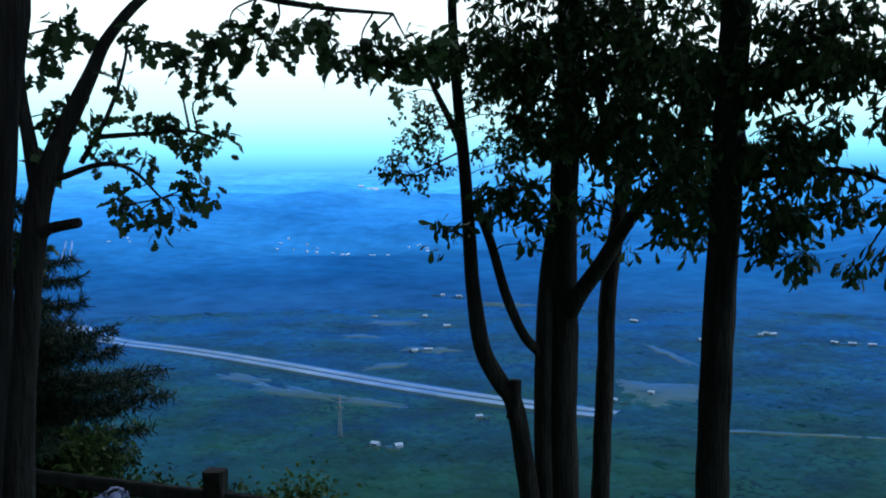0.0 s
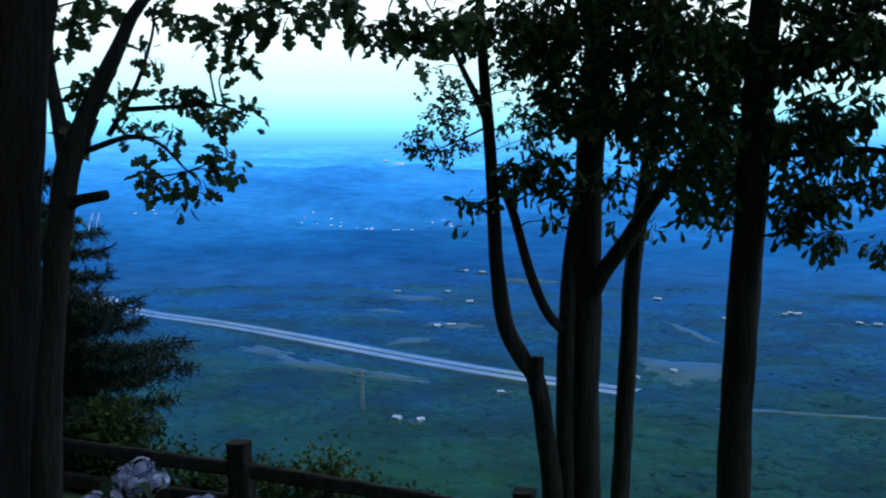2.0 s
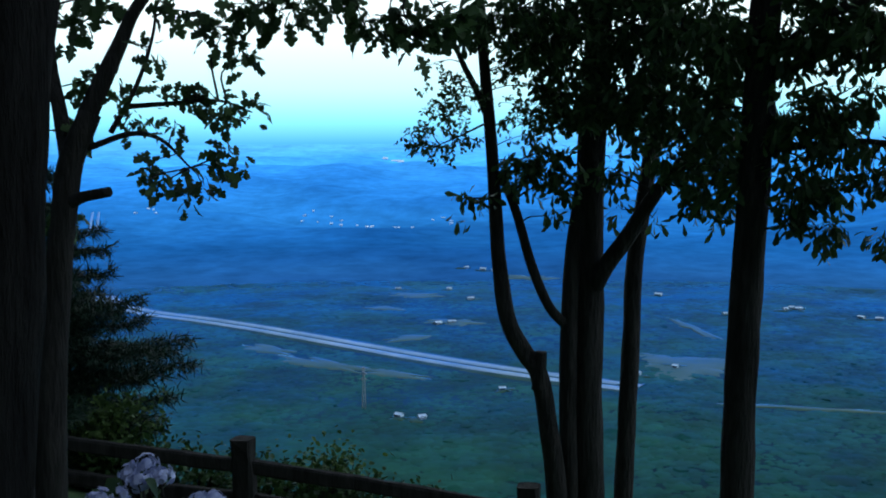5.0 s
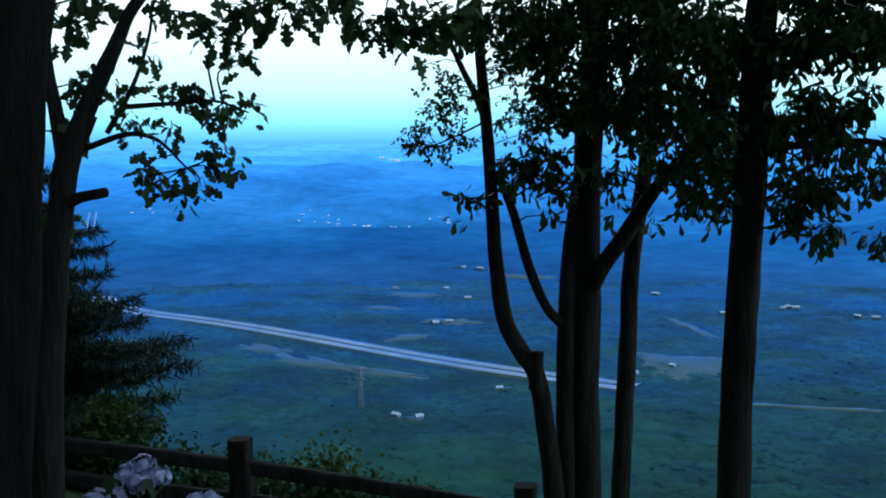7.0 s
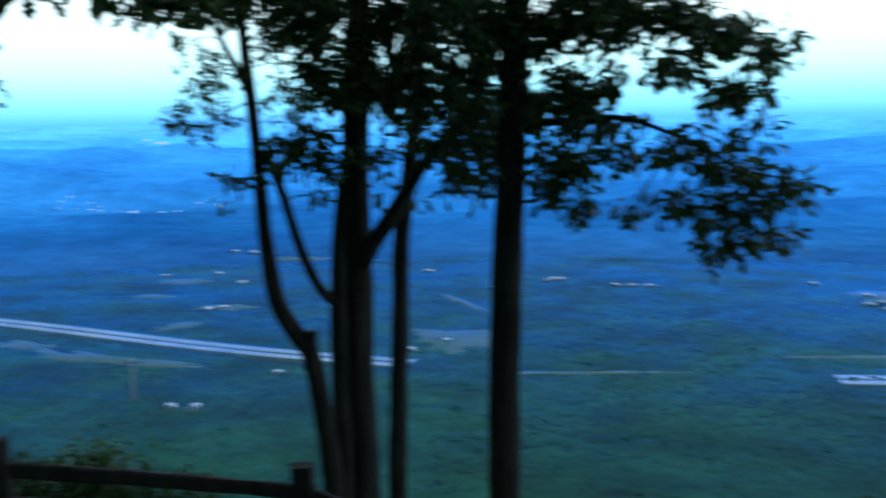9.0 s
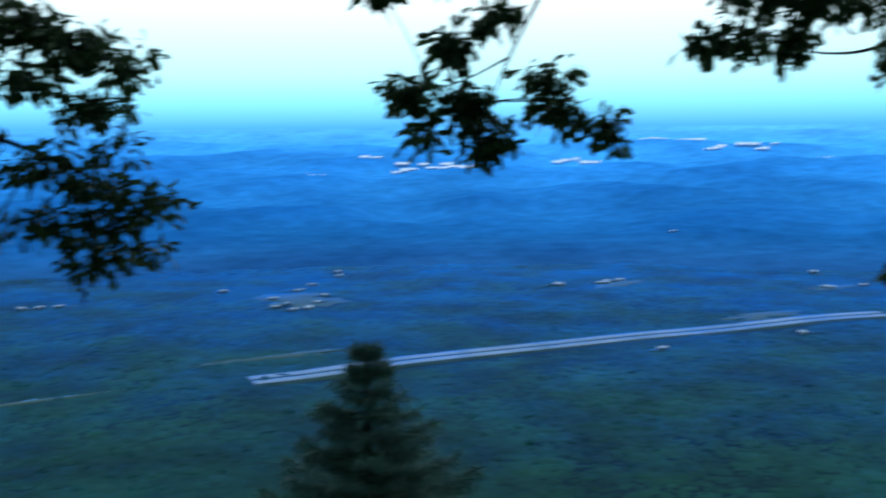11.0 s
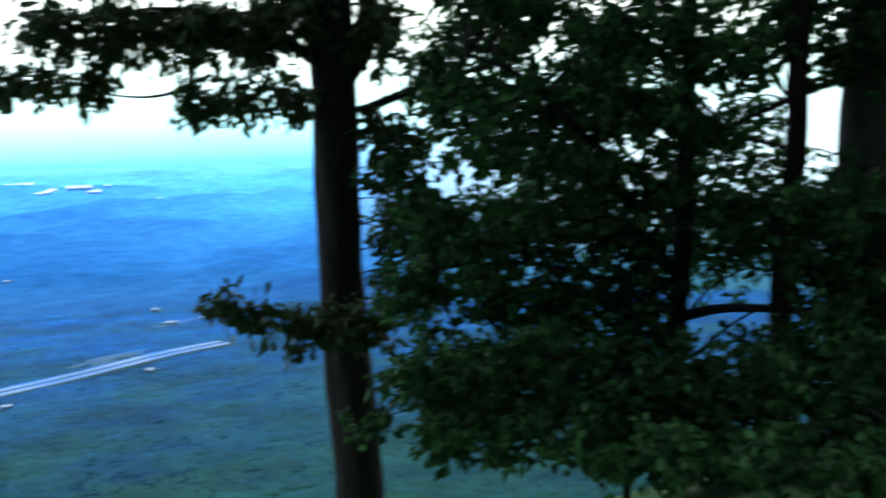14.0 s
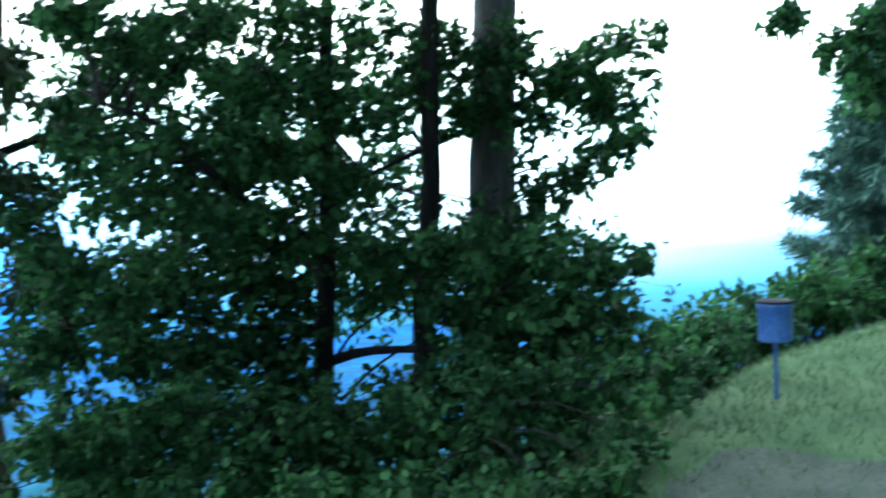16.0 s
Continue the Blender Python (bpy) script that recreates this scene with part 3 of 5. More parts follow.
SHEDS = [((-301, 4194), 90, 30), ((-361, 2813), 30, 20), ((-439, 2841), 40, 20), ((-276, 2765), 30, 18), ((-63, 2698), 30, 18), ((-179, 2671), 26, 16), ((-867, 2771), 40, 20),
         ((2219, 2526), 120, 40), ((2373, 2457), 170, 40), ((2849, 2339), 130, 30), ((2270, 2771), 60, 30), ((3523, 2416), 250, 30),
         ((3246, 2026), 90, 30), ((3332, 1907), 130, 30), ((3355, 1662), 40, 20), ((1906, 2600), 30, 18)]


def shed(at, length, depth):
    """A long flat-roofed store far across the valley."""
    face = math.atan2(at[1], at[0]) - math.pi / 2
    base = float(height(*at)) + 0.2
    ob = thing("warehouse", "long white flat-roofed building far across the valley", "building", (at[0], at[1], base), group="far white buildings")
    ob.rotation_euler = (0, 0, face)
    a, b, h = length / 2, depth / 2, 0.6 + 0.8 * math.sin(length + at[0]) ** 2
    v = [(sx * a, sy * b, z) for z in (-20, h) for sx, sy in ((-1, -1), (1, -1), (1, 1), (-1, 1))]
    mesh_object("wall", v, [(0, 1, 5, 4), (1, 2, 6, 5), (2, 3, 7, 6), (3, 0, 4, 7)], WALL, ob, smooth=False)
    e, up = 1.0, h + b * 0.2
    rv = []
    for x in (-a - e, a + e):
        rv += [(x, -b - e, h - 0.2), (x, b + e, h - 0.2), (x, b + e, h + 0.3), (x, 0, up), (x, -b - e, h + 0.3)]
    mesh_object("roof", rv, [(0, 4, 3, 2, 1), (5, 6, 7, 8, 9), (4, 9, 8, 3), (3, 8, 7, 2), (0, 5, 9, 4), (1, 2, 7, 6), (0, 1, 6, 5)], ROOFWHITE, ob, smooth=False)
    return ob


for k, at in enumerate(HOUSES):
    patch("yard", (at[0] + rnd.uniform(-9, 9), at[1] + rnd.uniform(-9, 9)), rnd.uniform(9, 20), rnd.uniform(6, 13), rnd.uniform(-40, 40),
          "pale cleared yard beside a small house", 140 + k, VERGE, 1.1, "yard")

rnd = random.Random(9)
for at, ln, dp in SHEDS:
    out = math.atan2(at[1], at[0])
    small = ln < 50
    k = 4 if small else round(ln / 26)
    for i in range(k):
        u, w = (i - (k - 1) / 2) * (15 if small else ln / k) + rnd.uniform(-14, 14), rnd.uniform(-60, 60)
        shed((at[0] - math.sin(out) * u + math.cos(out) * w, at[1] + math.cos(out) * u + math.sin(out) * w),
             rnd.uniform(3, 9) if small else rnd.uniform(18, 42), rnd.uniform(10, 24) if small else rnd.uniform(40, 90))


def pylon(at, tall):
    """A lattice mast of a power line."""
    base = float(height(*at)) + 0.5
    ob = thing("pylon", "tall grey steel lattice power pylon above the woods", "pylon", (at[0], at[1], base))
    for k in range(4):
        sx, sy = (-1, 1, 1, -1)[k], (-1, -1, 1, 1)[k]
        v, f = tube([(sx * 1.5, sy * 1.5, -2, 0.3), (sx * 0.8, sy * 0.8, tall * 0.6, 0.26), (sx * 0.4, sy * 0.4, tall, 0.22)], 5, 2, 0)
        mesh_object("leg", v, f, STEEL, ob)
    for z, w in ((0.70, 3.6), (0.83, 3.2), (0.95, 2.4)):
        v, f = tube([(-w, 0, tall * z, 0.2), (0, 0, tall * z + 0.6, 0.4), (w, 0, tall * z, 0.2)], 5, 2, 0)
        mesh_object("cross_arm", v, f, STEEL, ob)
    for k in range(7):
        z0, z1 = tall * k / 8, tall * (k + 1) / 8
        w0, w1 = np.interp([z0, z1], [-2, tall * 0.6, tall], [1.5, 0.8, 0.4])
        v, f = tube([(-w0, -w0, z0, 0.16), (w1, -w1, z1, 0.16)], 4, 1, 0)
        mesh_object("brace", v, f, STEEL, ob)


pylon((-95, 921), 38)


def woods():
    """The wooded valley floor: tens of thousands of rounded crowns, left open along the road, fields and houses."""
    rng = np.random.default_rng(11)
    sets = []
    for step, r0, r1 in ((7.4, 430, 1250), (9.6, 1250, 1800)):
        gx, gy = np.meshgrid(np.arange(-1400, 2750, step), np.arange(-1000, 2750, step))
        q = np.stack([gx.ravel(), gy.ravel()], 1) + rng.uniform(-0.5, 0.5, (gx.size, 2)) * step
        q = q[(np.hypot(q[:, 0], q[:, 1]) >= r0) & (np.hypot(q[:, 0], q[:, 1]) < r1)]
        sets.append(q)
    p = np.concatenate(sets)
    r = np.hypot(p[:, 0], p[:, 1])
    az = np.degrees(np.arctan2(-p[:, 0], p[:, 1]))
    h = height(p[:, 0], p[:, 1])
    ok = (az > -118) & (az < 27) & (h < -120)
    p, r, h = p[ok], r[ok], h[ok]
    keep = np.ones(len(p), bool)
    towards = -p / r[:, None]
    lone = rng.random(len(p))
    for back in (0.0, 14.0, 28.0):
        q = p - towards * back
        d = np.full(len(p), 1e9)
        for a in LINE:
            hidden = 130 < a[0] < 590 or a[0] > 1270
            if hidden:
                continue
            d = np.minimum(d, np.hypot(*(q - a).T))
        keep &= d > (21 if back == 0 else 14)
        for at, rx, ry, turn in (FIELDS if back == 0 else ()):
            w = radians(turn)
            e = q - np.array(at)
            u, v = e[:, 0] * math.cos(w) + e[:, 1] * math.sin(w), -e[:, 0] * math.sin(w) + e[:, 1] * math.cos(w)
            keep &= ((u / (rx + 3)) ** 2 + (v / (ry + 3)) ** 2 > 1) | (lone > 0.93) | (((u / (rx + 3)) ** 2 + (v / (ry + 3)) ** 2 > 0.5) & (lone > 0.62))
        for at in HOUSES:
            keep &= np.hypot(*(q - np.array(at)).T) > (7 if back < 10 else 0)
    p, r, h = p[keep], r[keep], h[keep]
    n = len(p)
    big = 0.75 + 0.3 * value_noise(p[:, 0] / 45, p[:, 1] / 45) + 0.25 * value_noise(p[:, 0] / 130, p[:, 1] / 130)
    rad = rng.lognormal(1.80, 0.30, n) * np.clip(big + 0.25, 0.6, 1.4) * np.interp(r, [1150, 1450], [1.3, 1.5])
    tall = rng.lognormal(1.6, 0.35, n) * np.clip(big + 0.2, 0.5, 1.4) * np.interp(r, [900, 1700], [0.40, 0.2])
    ring = np.arange(6) * math.pi / 3
    tpl = [(1.0 * math.cos(w), 1.0 * math.sin(w), 0.1) for w in ring] + [(0.62 * math.cos(w + 0.5), 0.62 * math.sin(w + 0.5), 0.76) for w in ring] + [(0, 0, 1.0)]
    tpl = np.array(tpl)
    tris = []
    for i in range(6):
        j = (i + 1) % 6
        tris += [(i, j, 6 + i), (j, 6 + j, 6 + i), (6 + i, 6 + j, 12)]
    tris = np.array(tris)
    wob = rng.uniform(0.74, 1.26, (n, 13, 1))
    spin = rng.uniform(0, 6.28, n)
    c, s = np.cos(spin)[:, None], np.sin(spin)[:, None]
    x = tpl[None, :, 0] * c - tpl[None, :, 1] * s
    y = tpl[None, :, 0] * s + tpl[None, :, 1] * c
    v = np.stack([x * rad[:, None], y * rad[:, None], np.repeat(tpl[None, :, 2], n, 0) * tall[:, None]], -1) * wob
    v += np.stack([p[:, 0], p[:, 1], h - 0.58 * tall], 1)[:, None]
    f = (tris[None] + (np.arange(n) * 13)[:, None, None]).reshape(-1, 3)
    ob = array_mesh("woods", v.reshape(-1, 3), f, CANOPY, smooth=True)
    soft = (v - np.stack([p[:, 0], p[:, 1], h - 14], 1)[:, None]) * np.array([0.05, 0.05, 1.0])
    ob.data.normals_split_custom_set_from_vertices([tuple(q) for q in unit(soft.reshape(-1, 3))])
    return tagged(ob, "dense dark green deciduous woods covering the valley floor", "woods", kind="stuff")


woods()


# ---------------------------------------------------------------- overlook: trees
def ground_at(x, y):
    return float(height(x, y))


def tree(name, label, base, group=""):
    return thing(name, label, "tree", (0, 0, 0), group)


def grow(points, extra=1.2):
    """Carries a trunk's lowest point on down to the ground below it."""
    (x0, y0, z0), (x1, y1, z1) = points[0], points[1]
    k = 0
    x, y, z = x0, y0, z0
    while z > ground_at(x, y) - 0.15 and k < 200:
        k += 1
        f = 0.1 * k
        slope = 0.1 * k / max(0.2, abs(z1 - z0))
        x, y, z = x0 + (x0 - x1) * min(slope, 0.6), y0 + (y0 - y1) * min(slope, 0.6), z0 - f
    return [(x, y, z)] + list(points) if k > 2 else list(points)


def unseen_top(parent, mat, top, width, tall, reach, seed, lean=(0, 0), start=1.0):
    """The unseen upper trunk, its boughs and the high crown above them, added to complete the tree and shade what
    stands below.
    """
    g = random.Random(seed)
    x, y, z = top
    tip = (x + lean[0], y + lean[1], z + tall)
    own = [limb("upper_trunk", parent, BARK, [(x, y, z - 0.1), (x + lean[0] * 0.3, y + lean[1] * 0.3, z + tall * 0.4), tip], (width, width * 0.6, 0.05), 10, 4)]
    blobs = []
    for k in range(9):
        w, u = k * 2.4 + g.uniform(-0.4, 0.4), 0.25 + 0.07 * k
        r = reach * (1.05 - 0.5 * u) * g.uniform(0.75, 1.1)
        a = Vector((x + lean[0] * u, y + lean[1] * u, z + tall * (u - 0.12)))
        e = Vector((x + lean[0] * u + math.cos(w) * r, y + lean[1] * u + math.sin(w) * r, max(z + start, z + tall * u + r * 0.35)))
        own.append(limb("bough", parent, BARK, [a, a.lerp(e, 0.5) + Vector((0, 0, 0.12 * r)), e], (width * 0.35, width * 0.2, 0.02), 7, 4))
        blobs += [(tuple(e), 0.9, 0.6, 1), (tuple(a.lerp(e, 0.6) + Vector((0, 0, 0.35))), 0.8, 0.55, 0.9)]
    blobs += [(tip, 0.9, 0.7, 1), ((x + lean[0], y + lean[1], z + tall * 0.8), 1.0, 0.7, 1)]
    crown(parent, mat, blobs, own, 30, 0.23, PLAIN, seed=seed, twig=0.014, name="unseen_crown", spread=1.15, droop=0.5)


# the great trunk close by
t1 = tree("old_tree", "thick dark tree trunk beside the fence, crown out of view", None)
limb("trunk", t1, OLD_BARK, grow([(-1.92, 4.16, 0.19), (-1.88, 4.18, 0.62), (-1.81, 4.21, 1.37), (-1.75, 4.24, 2.10), (-1.70, 4.26, 3.11)]), (0.56, 0.50, 0.44), 18, 8)

# crown above the view, added to darken the trunk, fence and flowers
unseen_top(t1, OAK, (-1.70, 4.26, 3.11), 0.44, 6.0, 3.6, 301, (0.3, 0.4), 1.3)

# the oak behind it, with sprays of leaves against the sky
t2 = tree("oak_tree", "dark oak with a cut stub and sprays of lobed leaves", None)
lb = [limb("trunk", t2, BARK, grow([(-2.14, 5.59, 0.32), (-2.09, 5.61, 0.90), (-2.05, 5.63, 1.25), (-2.01, 5.65, 1.51), (-1.91, 5.68, 1.76)]), (0.17, 0.135, 0.115))]
lb.append(limb("branch", t2, BARK, [(-1.93, 5.68, 1.74), (-1.83, 5.71, 1.96), (-1.76, 5.74, 2.12), (-1.68, 5.76, 2.29), (-1.50, 5.81, 2.51), (-1.16, 5.90, 2.77)], (0.105, 0.07, 0.04)))
lb.append(limb("branch", t2, BARK, [(-2.05, 5.74, 1.47), (-2.12, 5.82, 1.77), (-2.19, 5.90, 2.03), (-2.23, 5.99, 2.43)], (0.09, 0.07, 0.05)))
limb("stub", t2, BARK, [(-2.03, 5.64, 1.30), (-1.93, 5.57, 1.335), (-1.77, 5.51, 1.365)], (0.08, 0.06, 0.05))
lb.append(limb("branch", t2, BARK, [(-1.93, 5.68, 1.58), (-1.70, 5.65, 1.65), (-1.53, 5.60, 1.62), (-1.37, 5.54, 1.48)], (0.035, 0.025, 0.01), 7))
lb.append(limb("branch", t2, BARK, [(-1.82, 5.71, 1.66), (-1.66, 5.66, 1.90), (-1.58, 5.69, 2.15), (-1.56, 5.69, 2.32)], (0.03, 0.02, 0.01), 7))
lb.append(limb("branch", t2, BARK, [(-1.74, 5.74, 1.79), (-1.47, 5.62, 1.80), (-1.23, 5.57, 1.81), (-1.05, 5.51, 1.75)], (0.03, 0.02, 0.008), 7))
lb.append(limb("branch", t2, BARK, [(-1.16, 5.90, 2.77), (-0.96, 5.73, 2.52), (-0.60, 5.58, 2.41), (-0.22, 5.62, 2.38)], (0.05, 0.035, 0.015), 7))
crown(t2, OAK, [((-1.47, 5.62, 1.82), 0.118, 0.071, 1), ((-1.30, 5.56, 1.84), 0.135, 0.071, 1), ((-1.09, 5.50, 1.75), 0.130, 0.047, 1.1),
                ((-1.21, 5.58, 1.72), 0.100, 0.053, 0.9), ((-1.43, 5.52, 1.68), 0.047, 0.041, 0.8), ((-1.69, 5.65, 1.67), 0.065, 0.053, 0.6),
                ((-1.58, 5.48, 1.51), 0.082, 0.047, 0.9), ((-1.51, 5.50, 1.38), 0.088, 0.071, 1), ((-1.40, 5.53, 1.34), 0.088, 0.053, 1), ((-1.32, 5.55, 1.40), 0.100, 0.047, 0.9),
                ((-1.14, 5.49, 1.53), 0.088, 0.071, 0.7), ((-1.23, 5.47, 1.48), 0.071, 0.047, 0.8)], lb, 215, 0.086, spread=0.9, seed=3, per=6, twig=0.006)
crown(t2, OAK, [((-1.61, 5.68, 2.06), 0.077, 0.059, 0.7), ((-1.74, 5.64, 1.86), 0.100, 0.071, 0.6), ((-1.98, 5.87, 1.94), 0.106, 0.147, 0.9),
                ((-2.06, 5.84, 1.66), 0.106, 0.159, 0.8)], lb, 190, 0.09, spread=0.9, seed=33, per=6, twig=0.006)
crown(t2, OAK, [((-1.21, 5.58, 2.12), 0.118, 0.047, 0.7), ((-1.09, 5.61, 2.02), 0.059, 0.053, 1), ((-1.45, 5.62, 2.27), 0.100, 0.071, 0.8),
                ((-1.33, 5.65, 2.24), 0.082, 0.088, 0.8), ((-1.03, 5.62, 2.28), 0.147, 0.100, 1), ((-0.84, 5.65, 2.27), 0.147, 0.100, 1),
                ((-0.50, 5.60, 2.17), 0.088, 0.100, 1), ((-0.36, 5.61, 2.19), 0.147, 0.130, 1), ((-0.23, 5.61, 2.09), 0.088, 0.100, 1),
                ((-0.63, 5.58, 2.30), 0.147, 0.082, 1), ((-0.11, 5.62, 2.19), 0.133, 0.130, 1), ((-2.12, 6.03, 2.28), 0.118, 0.118, 0.9),
                ((-1.96, 5.88, 2.38), 0.147, 0.088, 0.8), ((-2.19, 6.01, 1.22), 0.118, 0.177, 0.5)], lb, 190, 0.115, spread=0.7, seed=4, per=6, twig=0.008)

# the clump of three stems in the middle
t3 = tree("bent_tree", "slender dark tree with a bent stem and a sawn stub", None)
la = [limb("trunk", t3, BARK, grow([(0.87, 10.22, -1.96), (0.76, 10.23, -1.06), (0.68, 10.24, -0.62), (0.55, 10.24, -0.43), (0.39, 10.25, -0.12), (0.31, 10.26, 0.37), (0.27, 10.26, 0.91), (0.23, 10.26, 1.55), (0.17, 10.26, 2.24), (0.13, 10.26, 2.81), (0.11, 10.26, 3.53)]), (0.211, 0.156, 0.078))]
limb("stub", t3, BARK, [(0.67, 10.20, -0.77), (0.69, 10.20, -0.55), (0.70, 10.20, -0.40)], (0.133, 0.125, 0.109))
la.append(limb("branch", t3, BARK, [(0.23, 10.26, 1.74), (0.09, 10.26, 2.08), (-0.04, 10.26, 2.34), (-0.18, 10.26, 2.66)], (0.078, 0.062, 0.039), 8))
la.append(limb("branch", t3, BARK, [(0.21, 10.26, 1.79), (-0.06, 10.10, 1.66), (-0.32, 10.00, 1.55)], (0.023, 0.016, 0.008), 6))
SMALL = dict(sprigs=400, leaf=0.05, spread=1.15, outline=OVAL, per=6, twig=0.006)
crown(t3, OAK, [((-0.29, 10.01, 1.55), 0.242, 0.097, 0.8), ((-0.45, 10.00, 1.64), 0.161, 0.075, 0.8), ((-0.19, 10.10, 1.84), 0.215, 0.215, 0.6),
                ((-0.03, 10.10, 2.02), 0.215, 0.215, 0.6), ((0.53, 10.25, 1.87), 0.268, 0.322, 0.5), ((-0.16, 10.10, 1.56), 0.215, 0.097, 0.5),
                ((0.37, 10.25, 2.29), 0.215, 0.322, 0.7), ((-0.26, 10.10, 2.08), 0.161, 0.107, 0.4), ((0.63, 10.24, 1.65), 0.215, 0.215, 0.5)], la, seed=6, **SMALL)
crown(t3, OAK, [((-0.53, 10.10, 1.57), 0.16, 0.06, 0.7), ((-0.36, 10.10, 1.73), 0.20, 0.09, 0.7), ((-0.21, 10.10, 1.90), 0.20, 0.10, 0.7), ((-0.11, 10.10, 2.16), 0.20, 0.12, 0.7), ((-0.37, 10.10, 2.31), 0.16, 0.08, 0.7), ((0.01, 10.10, 1.61), 0.16, 0.10, 0.7), ((0.46, 10.10, 2.31), 0.22, 0.14, 0.7), ((0.70, 10.10, 2.06), 0.22, 0.14, 0.7), ((0.60, 10.10, 1.80), 0.20, 0.10, 0.7), ((0.36, 10.10, 2.49), 0.20, 0.12, 0.7), ((0.83, 10.10, 2.26), 0.20, 0.14, 0.7), ((-0.26, 10.10, 1.43), 0.14, 0.05, 0.7)], la, seed=66, **SMALL)
BIG = dict(sprigs=115, leaf=0.135, outline=OBOVATE, spread=1.15, per=6, twig=0.012, droop=0.65)
crown(t3, OAK, [((0.10, 9.85, 2.66), 0.376, 0.295, 1), ((0.41, 9.84, 2.71), 0.429, 0.322, 1), ((0.09, 10.10, 1.02), 0.129, 0.129, 1), ((-0.03, 10.10, 1.03), 0.054, 0.097, 1),
                ((0.77, 9.98, 2.52), 0.322, 0.376, 0.9)], la, seed=7, **BIG)

t4 = tree("twin_stem_oak", "large dark oak with two fused stems and spreading crown", None)
lc = [limb("trunk", t4, BARK, grow([(1.20, 10.44, -2.04), (1.17, 10.44, -0.89), (1.18, 10.44, -0.10), (1.18, 10.44, 0.62), (1.19, 10.44, 1.44), (1.24, 10.43, 2.29), (1.26, 10.43, 3.55)]), (0.328, 0.281, 0.257), 14)]
limb("trunk", t4, BARK, grow([(0.99, 10.33, -2.00), (0.97, 10.33, -0.98), (0.98, 10.33, -0.08), (1.03, 10.37, 0.63), (1.14, 10.45, 1.33)]), (0.187, 0.172, 0.156), 12)
lc.append(limb("branch", t4, BARK, [(1.23, 10.34, 0.22), (1.34, 10.25, 0.45), (1.50, 10.15, 0.70), (1.69, 10.03, 1.05), (1.92, 9.91, 1.36), (2.26, 9.74, 1.69)], (0.172, 0.148, 0.094)))
lc.append(limb("branch", t4, BARK, [(0.94, 10.30, -0.16), (0.77, 10.23, 0.04), (0.61, 10.24, 0.42), (0.46, 10.25, 0.94), (0.32, 10.25, 1.29)], (0.101, 0.098, 0.078), 9))
crown(t4, OAK, [((0.57, 10.08, 1.34), 0.268, 0.242, 1), ((0.81, 10.07, 1.34), 0.215, 0.322, 1), ((0.77, 10.23, 0.90), 0.086, 0.043, 0.8), ((1.35, 10.01, 1.34), 0.193, 0.268, 1),
                ((0.93, 10.06, 1.96), 0.322, 0.429, 1), ((1.44, 9.99, 1.95), 0.376, 0.483, 1), ((0.93, 10.06, 2.63), 0.483, 0.376, 1.1), ((1.48, 9.99, 2.61), 0.483, 0.376, 1.1),
                ((1.93, 9.91, 2.55), 0.483, 0.429, 1), ((1.87, 9.83, 1.94), 0.429, 0.429, 0.65), ((1.83, 9.84, 1.44), 0.322, 0.268, 0.7), ((2.15, 9.69, 1.49), 0.322, 0.429, 0.65),
                ((2.16, 9.68, 1.04), 0.268, 0.193, 1), ((1.99, 9.72, 1.19), 0.215, 0.215, 0.9)], lc, seed=8, **BIG)

crown(t4, OAK, [((0.56, 10.05, 1.38), 0.16, 0.10, 1.2), ((0.75, 10.05, 1.50), 0.16, 0.10, 1.2), ((0.87, 10.05, 1.20), 0.14, 0.12, 1.2), ((0.45, 10.05, 1.20), 0.10, 0.07, 1.2)], lc, seed=88, **BIG)
crown(t4, OAK, fill((0.59, 10.40, 3.09), (2.52, 10.10, 3.02), (2.41, 9.71, 1.34), (0.74, 10.19, 1.71), 6, 4, 0.32, 0.25, 0.55, 6), lc, seed=206, **BIG)
crown(t4, OAK, fill((0.32, 10.22, 4.02), (2.54, 9.89, 3.91), (2.52, 9.89, 2.94), (0.32, 10.22, 3.01), 6, 3, 0.34, 0.26, 0.75, 8), lc, seed=208, **BIG)

t5 = tree("slim_tree", "slim dark tree trunk rising beside the twin-stem oak", None)
ld = [limb("trunk", t5, BARK, grow([(1.59, 10.80, -2.17), (1.62, 10.80, -1.22), (1.65, 10.79, -0.40), (1.67, 10.79, 0.30), (1.74, 10.78, 0.87), (1.80, 10.77, 1.37), (1.88, 10.75, 2.15), (1.95, 10.74, 3.28)]), (0.203, 0.172, 0.133))]
crown(t5, OAK, [((1.82, 10.67, 1.70), 0.268, 0.268, 1), ((1.87, 10.66, 2.30), 0.376, 0.376, 1), ((1.81, 10.67, 2.90), 0.483, 0.322, 1), ((1.52, 10.64, 0.93), 0.107, 0.129, 0.7), ((1.82, 10.59, 0.85), 0.107, 0.075, 0.6)], ld, seed=9, **BIG)

unseen_top(t3, OAK, (0.11, 10.26, 3.53), 0.08, 2.6, 1.2, 303, (-0.3, 0.3))
unseen_top(t4, OAK, (1.26, 10.43, 3.55), 0.257, 5.5, 2.6, 304, (0.2, 0.5))
unseen_top(t5, OAK, (1.95, 10.74, 3.28), 0.133, 4.2, 1.6, 305, (0.4, 0.4))

